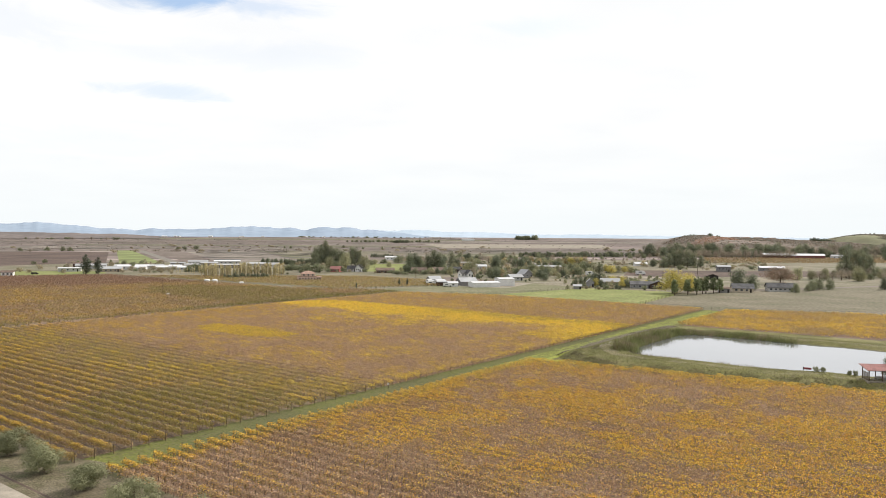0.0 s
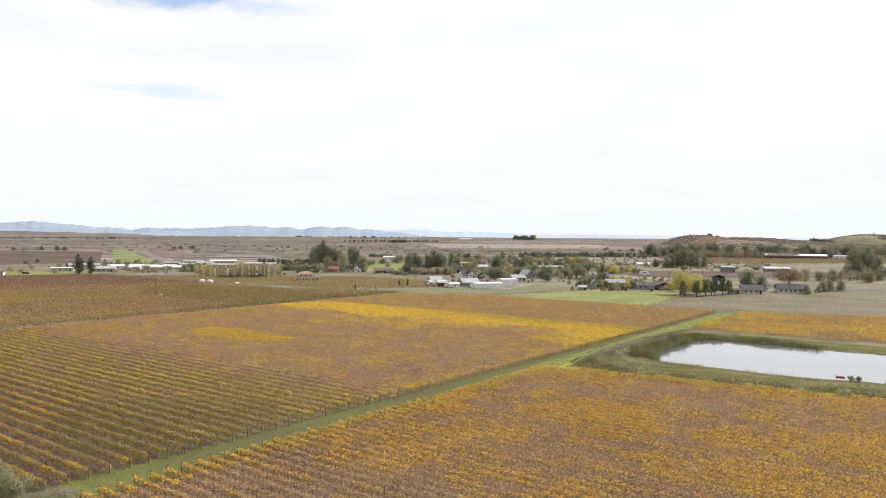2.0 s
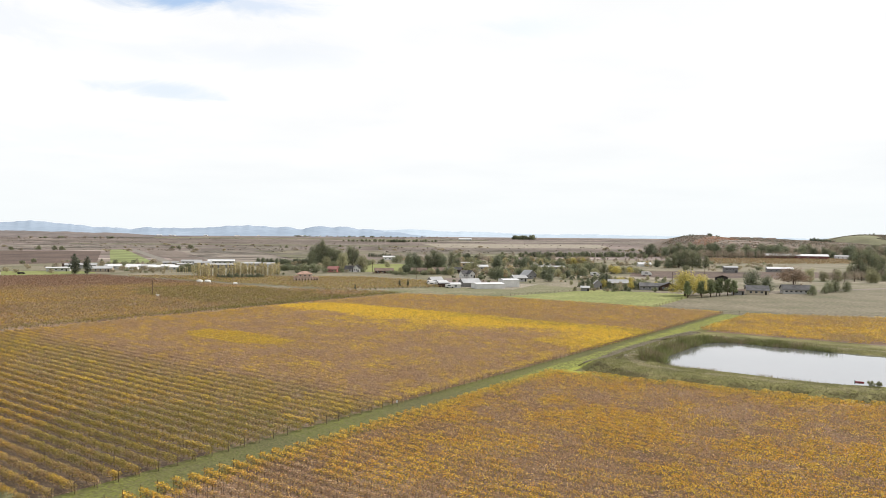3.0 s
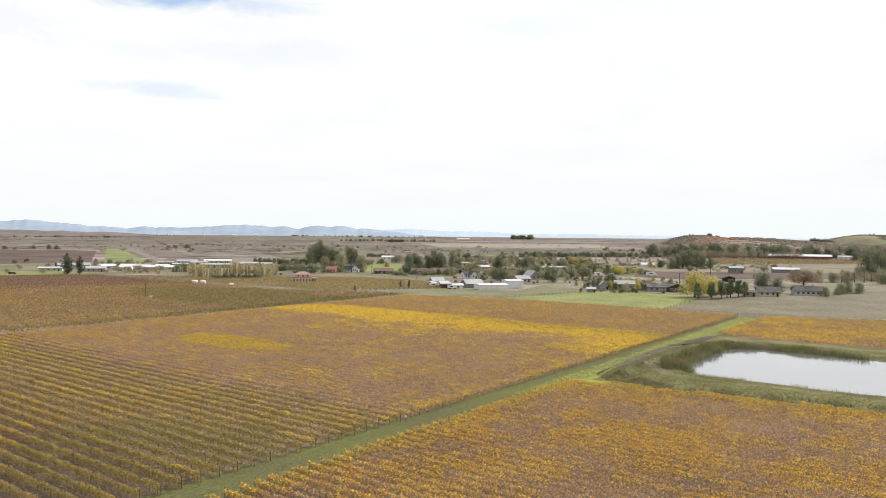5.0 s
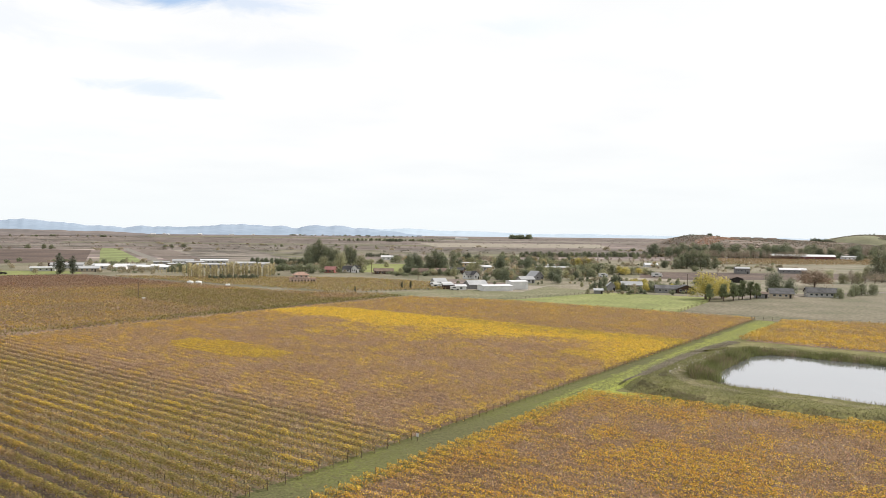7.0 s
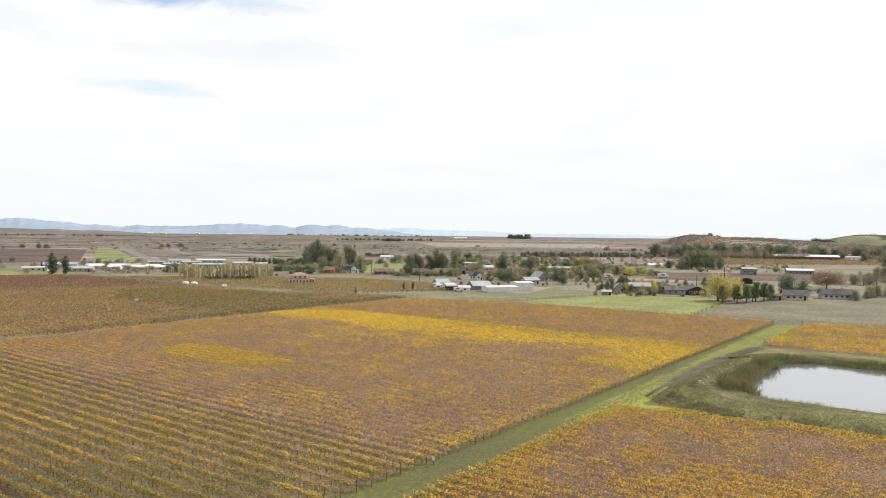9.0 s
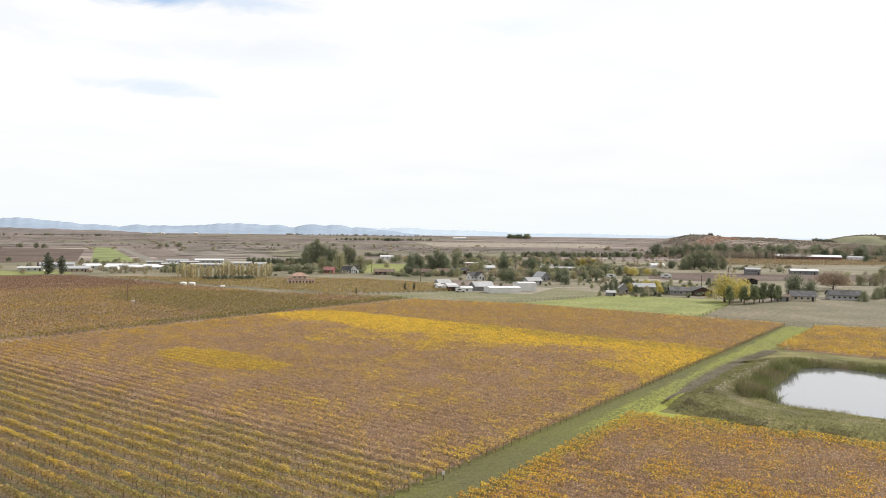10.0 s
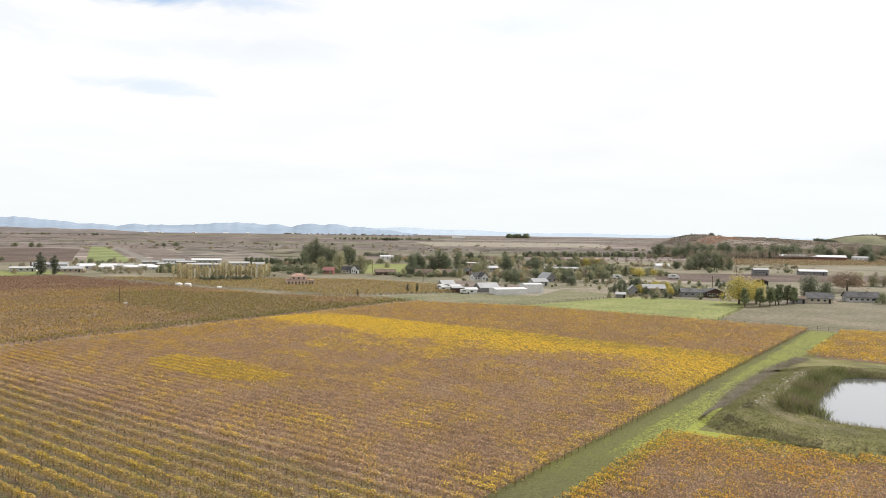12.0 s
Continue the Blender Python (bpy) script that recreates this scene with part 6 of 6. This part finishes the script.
def pavilion():
    """Open shelter with a red metal roof at the pond."""
    u, v = 61.5, -82.6
    x, y = plan(u, v)
    t = thing("pavilion", "open timber shelter with a red metal roof", "shelter", Matrix.Translation((x, y, 1.45)) @ pose(0, 0, 0, 0, 0, -8))
    part("floor", mesh_from("floor", *box(-3.2, 3.2, -2.2, 2.2, -1.2, 0.06), M["dirt"]), t, "bare earth pad")
    for px in (-2.7, 0.0, 2.7):
        for py in (-1.7, 1.7):
            part("post", mesh_from("post", *box(px - 0.08, px + 0.08, py - 0.08, py + 0.08, 0.06, 2.5 if py < 0 else 3.0), M["post"]), t)
    tilt = math.degrees(math.atan2(0.5, 3.4))
    roof = part("roof", mesh_from("roof", *box(-3.3, 3.3, -2.4, 2.4, 0, 0.08), M["red_roof"]), t, "rusty red metal roof", pose(0, 0, 2.77, tilt, 0, 0))
    for k in range(17):
        part("rib", mesh_from("rib", *box(-3.2 + k * 0.4 - 0.03, -3.2 + k * 0.4 + 0.03, -2.4, 2.4, 0.08, 0.12), M["red_roof"]), roof)
    for py, z in ((-1.7, 2.42), (1.7, 2.92)):
        part("beam", mesh_from("beam", *box(-2.9, 2.9, py - 0.07, py + 0.07, z - 0.2, z), M["post"]), t)
    for k in range(8):
        part("slat", mesh_from("slat", *box(-2.74, -2.68, -1.6, 1.6, 0.15 + k * 0.22, 0.3 + k * 0.22), M["bark"]), t)
    tb = thing("picnic_table", "grey timber picnic table under the shelter", "table", Matrix.Translation((x + 0.4, y, 1.51)) @ pose(0, 0, 0, 0, 0, -8))
    part("tabletop", mesh_from("tabletop", *box(-1.0, 1.0, -0.4, 0.4, 0.7, 0.76), M["grey_wall"]), tb)
    for py in (-0.8, 0.8):
        part("bench", mesh_from("bench", *box(-1.0, 1.0, py - 0.15, py + 0.15, 0.4, 0.45), M["grey_wall"]), tb)
    for px in (-0.8, 0.8):
        part("leg", mesh_from("leg", *join([box(px - 0.05, px + 0.05, -0.85, 0.85, 0.32, 0.4), box(px - 0.05, px + 0.05, -0.45, -0.35, 0, 0.7), box(px - 0.05, px + 0.05, 0.35, 0.45, 0, 0.7)]), M["grey_wall"]), tb)
    bx, by = plan(65.8, -84.2)
    b = plant("dark_tree", bx, by, 6.0, 0.8); b.location.z = 1.3
    for du, dv in ((64.4, -77.6), (64.0, -76.4), (64.6, -71.0), (64.4, -69.6)):
        bx, by = plan(du, dv)
        b = plant("grey_bush", bx, by, 1.5, 0.8, "dry shrubs on the near shore", "dry grey-green shrub at the water's edge"); b.location.z = 1.3


pavilion()


def boat():
    x, y = plan(68.6, -66.9)
    t = thing("rowing_boat", "small red plastic boat floating on the pond", "boat", Matrix.Translation((x, y, WATER)) @ pose(0, 0, 0, 0, 0, -24) @ Matrix.Scale(0.65, 4))
    sec = [(-1.25, 0.18), (-0.95, 0.42), (0, 0.52), (0.8, 0.42), (1.15, 0.2), (1.35, 0.04)]
    v, f = [], []
    for px, w in sec:
        v += [(px, -w, 0.32), (px, -w * 0.7, -0.08), (px, w * 0.7, -0.08), (px, w, 0.32)]
    for i in range(len(sec) - 1):
        for k in range(3):
            f.append((i * 4 + k, i * 4 + k + 1, i * 4 + 5 + k, i * 4 + 4 + k))
    f += [(3, 2, 1, 0), (20, 21, 22, 23)]
    hull = part("hull", mesh_from("hull", v, f, M["red_hull"]), t)
    part("seat", mesh_from("seat", *box(-0.6, -0.3, -0.42, 0.42, 0.2, 0.25), M["red_hull"]), t)
    part("seat", mesh_from("seat", *box(0.3, 0.6, -0.42, 0.42, 0.2, 0.25), M["red_hull"]), t)
    part("motor", mesh_from("motor", *box(-1.5, -1.25, -0.12, 0.12, 0.0, 0.6), M["dark"]), t, "dark outboard motor")


boat()


def vehicle(name, label, category, x, y, turn, length, width, height, body, cab):
    """A parked vehicle with body, cab, panes and wheels."""
    t = thing(name, label, category, Matrix.Translation((x, y, 0)) @ pose(0, 0, 0, 0, 0, turn))
    a, b = length / 2, width / 2
    part("body", mesh_from("body", *box(-a, a * 0.55, -b, b, 0.5, height), M[body]), t)
    part("cab", mesh_from("cab", *join([box(a * 0.56, a, -b * 0.95, b * 0.95, 0.45, height * 0.55), box(a * 0.56, a * 0.86, -b * 0.9, b * 0.9, height * 0.55, height * 0.8)]), M[cab]), t)
    part("pane", mesh_from("pane", *box(-a * 0.5, a * 0.2, -b - 0.02, b + 0.02, height * 0.55, height * 0.78), M["pane"]), t)
    for px in (-a * 0.6, a * 0.65):
        for py in (-b, b - 0.25):
            part("wheel", mesh_from("wheel", *cylinder(0.42, 0.25, 12), M["dark"]), t, "", pose(px, py + 0.25, 0.42, 90, 0, 0))


vehicle("motorhome", "white motorhome parked on bare ground", "motorhome", 166, 616, 0, 8, 2.6, 3.2, "plastic", "plastic")
vehicle("box_truck", "white box truck parked in a yard", "truck", 121, 604, 0, 7, 2.4, 3.2, "plastic", "frame")
vehicle("trailer", "white trailer beside the sheds", "trailer", -3, 478, 40, 6, 2.3, 2.6, "plastic", "frame")
vehicle("pickup", "dark pickup parked on the lawn", "car", -316, 568, 10, 5, 1.9, 1.6, "dark", "dark")
vehicle("van", "white van parked among the sheds", "van", -8, 478, 15, 5.4, 2.1, 2.3, "plastic", "plastic")
vehicle("van", "white van parked among the sheds", "van", 3, 462, -5, 5.4, 2.1, 2.3, "plastic", "plastic")
vehicle("trailer", "white trailer beside the sheds", "trailer", -9, 492, 60, 6, 2.3, 2.6, "plastic", "frame")
CARS = np.random.default_rng(15)
for k in range(14):
    y = CARS.uniform(575, 700)
    x = CARS.uniform(-0.02, 0.24) * y
    vehicle("parked_car", "small parked car in a village yard", "car", x, y, CARS.uniform(0, 360), 4.4, 1.8, 1.5, ("plastic", "dark", "grey_wall", "red_wall")[k % 4], ("plastic", "dark", "grey_wall", "red_wall")[k % 4])
for k in range(8):
    paint = ("plastic", "grey_wall", "plastic", "dark")[k % 4]
    vehicle("parked_car", "small parked car in a gravel yard", "car", 100 + k * 3.6, 792 + CARS.uniform(-2, 2), 80 + CARS.uniform(-8, 8), 4.6, 1.9, 1.7, paint, paint)


def far_vines():
    """Vine rows of the block behind the track and of the slope beyond the village."""
    rng = np.random.default_rng(77)
    for k in range(36):
        u = 176 + k * 3.0
        pts = [v for v in range(60, 420, 3)]
        ok = []
        for v in pts:
            x, y = plan(u, v)
            inside = x > -250 and y > 441 + (x + 58) * (-0.66 if x < -58 else 0.5) - 5 and y < 560 + 0.03 * x and x < 2 and not (-106 < x < -82 and 500 < y < 526)
            if inside:
                ok.append(v)
        if len(ok) > 4:
            vine_row(rng, "distant", u, min(ok), max(ok), 8, 0.6, "distant vine row in olive-brown leaf", "vine rows beyond the track", False)
    for k in range(26):
        y = 872 + k * 8.2
        x0, x1 = 0.355 * y, 0.355 * y + 420
        row = thing("hill_vine_row", "far vine row in orange-gold leaf", "vine row", Matrix.Translation((x0, y, 0)) @ pose(0, 0, 0, 0, 0, 9), "vine rows before the barn")
        n = 900
        c = np.stack([rng.uniform(0, x1 - x0, n), rng.normal(0, 1.2, n), rng.uniform(0.3, 1.7, n)], 1)
        tint = np.array([(0.31, 0.21, 0.105), (0.26, 0.18, 0.10), (0.24, 0.20, 0.10)])[rng.integers(0, 3, n)] * rng.uniform(0.7, 1.3, n)[:, None]
        part("canopy", quad_mesh("canopy", leaves(rng, c, 1.1, tint), tint, M["leaf"]), row)


far_vines()


# ---- planting between the houses ----
def clear(x, y, margin=3.0):
    return all(math.hypot(x - a, y - b) > r + margin for a, b, r in BUILT)


def fill(kinds, count, where, low, high, group, wide=(0.9, 1.35)):
    done = 0
    for k in range(count * 4):
        x, y = where()
        if done < count and clear(x, y):
            plant(kinds[done % len(kinds)], x, y, TREES.uniform(low, high), TREES.uniform(*wide), group)
            done += 1


def wedge(a, b, y0, y1):
    def at():
        y = math.sqrt(TREES.uniform(y0 * y0, y1 * y1))
        return TREES.uniform(a, b) * y, y
    return at


MIXED = ("green_tree", "bare_tree", "willow_tree", "dark_tree", "bare_tree", "green_tree", "orange_tree", "dark_tree")
fill(MIXED, 170, wedge(-0.05, 0.20, 600, 950), 4.5, 8.0, "village garden trees", (1.1, 1.7))
fill(MIXED, 46, wedge(0.04, 0.19, 540, 640), 4.0, 7.5, "garden trees round the yards", (1.0, 1.5))
fill(("bush", "brown_bush", "bush"), 50, wedge(0.0, 0.2, 505, 600), 1.4, 3, "low bushes round the yards")
fill(("bush", "brown_bush", "bush"), 110, wedge(-0.03, 0.22, 560, 900), 2.0, 4, "village garden bushes")
fill(("bush", "brown_bush", "willow_tree", "bush", "dark_tree"), 100, wedge(0.16, 0.36, 440, 570), 1.8, 4.5, "garden shrubs by the houses")
fill(("bare_tree", "green_tree", "willow_tree"), 26, wedge(0.50, 0.62, 540, 640), 6, 11, "scrubby trees on the slope")
fill(("dark_tree", "bare_tree", "eucalyptus_tree", "bare_tree"), 90, wedge(0.28, 0.66, 1130, 1300), 11, 24, "dark tree belt below the hill", (1.0, 1.4))
fill(("bush", "brown_bush"), 80, wedge(0.29, 0.62, 1125, 1160), 5, 8, "scrub below the tree belt", (1.2, 1.9))
fill(("brown_bush", "bush", "bare_tree", "green_tree"), 90, wedge(-0.56, -0.12, 640, 800), 3, 6, "shrubs between the long sheds")
fill(("brown_bush", "bare_tree", "brown_bush", "brown_bush"), 60, wedge(-0.62, 0.1, 1180, 1850), 3, 6.5, "scrub on the plain", (1.3, 3.0))
fill(("bare_tree", "green_tree"), 50, wedge(-0.04, 0.34, 960, 1150), 5, 9, "trees behind the village", (1.0, 1.6))
fill(("brown_bush", "bush"), 26, wedge(-0.42, -0.20, 585, 630), 2, 4, "shrubs before the long sheds", (1.0, 1.6))
for k in range(40):
    plant("bush" if k % 2 else "brown_bush", 340 + k * 15 + TREES.uniform(-5, 5), 1500 + TREES.uniform(-60, 60), TREES.uniform(5, 11), 1.8, "far hedgerow on the plain")
plant("dark_tree", 274, 455, 8.5, 1.0); plant("green_tree", 280, 458, 7, 1.0)


fill(("bush", "brown_bush"), 34, lambda: (TREES.uniform(82, 136), TREES.uniform(444, 462)), 0.9, 2.2, "low shrubs behind the pasture")
fill(("brown_bush", "bush", "willow_tree", "brown_bush", "bare_tree"), 95, wedge(0.22, 0.46, 700, 868), 2.0, 4.8, "scrub before the far vines", (1.2, 2.0))


def marsh_scrub():
    """Long low patches of darker and paler growth that streak the plain."""
    rng = np.random.default_rng(91)
    n = 14000
    y = 900 + 3100 * rng.uniform(0, 1, n) ** 1.5
    x = rng.uniform(-0.75, 0.45, n) * y
    streak = fractal(x * 0.12, y * 0.9, 26, 92)
    keep = (rng.uniform(size=n) < smooth(streak, 0.38, 0.62)) & ~((y < 1180) & (x > -150)) & ~((x > -700) & (x < -250 - (y - 790) * 0.35) & (y < 1420)) & ~((y > 1720) & (y < 2420) & (x > -80) & (x < 520))
    x, y, streak = x[keep], y[keep], streak[keep]
    m = len(x)
    shades = np.array([(0.12, 0.10, 0.085), (0.155, 0.13, 0.105), (0.20, 0.165, 0.135), (0.15, 0.14, 0.095), (0.27, 0.225, 0.185)])
    tint = shades[rng.integers(0, 5, m)] * rng.uniform(0.85, 1.15, m)[:, None]
    half, deep = rng.uniform(5, 34, m) * (0.5 + y / 3000), rng.uniform(1.5, 7, m) * (0.5 + y / 2500)
    z = far_rise(x, y) + 0.45 + 0.3 * rng.uniform(size=m)
    turn = rng.uniform(-0.06, 0.06, m)
    ring = []
    for ax, ay in ((-1, 0.1), (-0.55, -0.8), (0.4, -1), (1, -0.15), (0.5, 0.9), (-0.45, 1)):
        ring.append(np.stack([x + ax * half * rng.uniform(0.75, 1.2, m), y + ay * deep * rng.uniform(0.7, 1.2, m) + ax * half * turn, z], 1))
    tagged(new("marsh_scrub", quad_mesh("marsh_scrub", np.stack(ring, 1), tint, M["marsh"])), "low brown scrub streaking the marsh plain", "scrub", "", "stuff")
    # single low shrubs along the field edges
    n = 1500
    y = 1250 + 2300 * rng.uniform(0, 1, n) ** 1.6
    x = rng.uniform(-0.72, 0.3, n) * y
    keep = fractal(x * 0.2, y, 30, 95) > 0.56
    x, y = np.repeat(x[keep], 6), np.repeat(y[keep], 6)
    x, y = x + rng.normal(0, 2.2, len(x)), y + rng.normal(0, 2.0, len(x))
    tint = np.array((0.165, 0.145, 0.105)) * rng.uniform(0.75, 1.25, len(x))[:, None]
    c = np.stack([x, y, far_rise(x, y) + rng.uniform(0.4, 1.8, len(x))], 1)
    tagged(new("marsh_shrubs", quad_mesh("marsh_shrubs", leaves(rng, c, 1.9, tint), tint, M["marsh"])), "small brown shrubs along the field edges", "scrub", "", "stuff")


marsh_scrub()
TOWN = np.random.default_rng(18)
for k in range(22):
    a = radians(TOWN.uniform(-27, -9) if k % 3 else TOWN.uniform(-24, -19))
    r = TOWN.uniform(3950, 4140)
    house("far_building", "tiny pale building below the haze-coloured far mountains", r * math.sin(a), r * math.cos(a), TOWN.uniform(8, 24), 12, TOWN.uniform(3, 4.5), TOWN.uniform(5, 6.5), TOWN.uniform(-20, 20), "white_wall", "metal_roof", 0, False, "building", side=0, group="far buildings below the mountains")
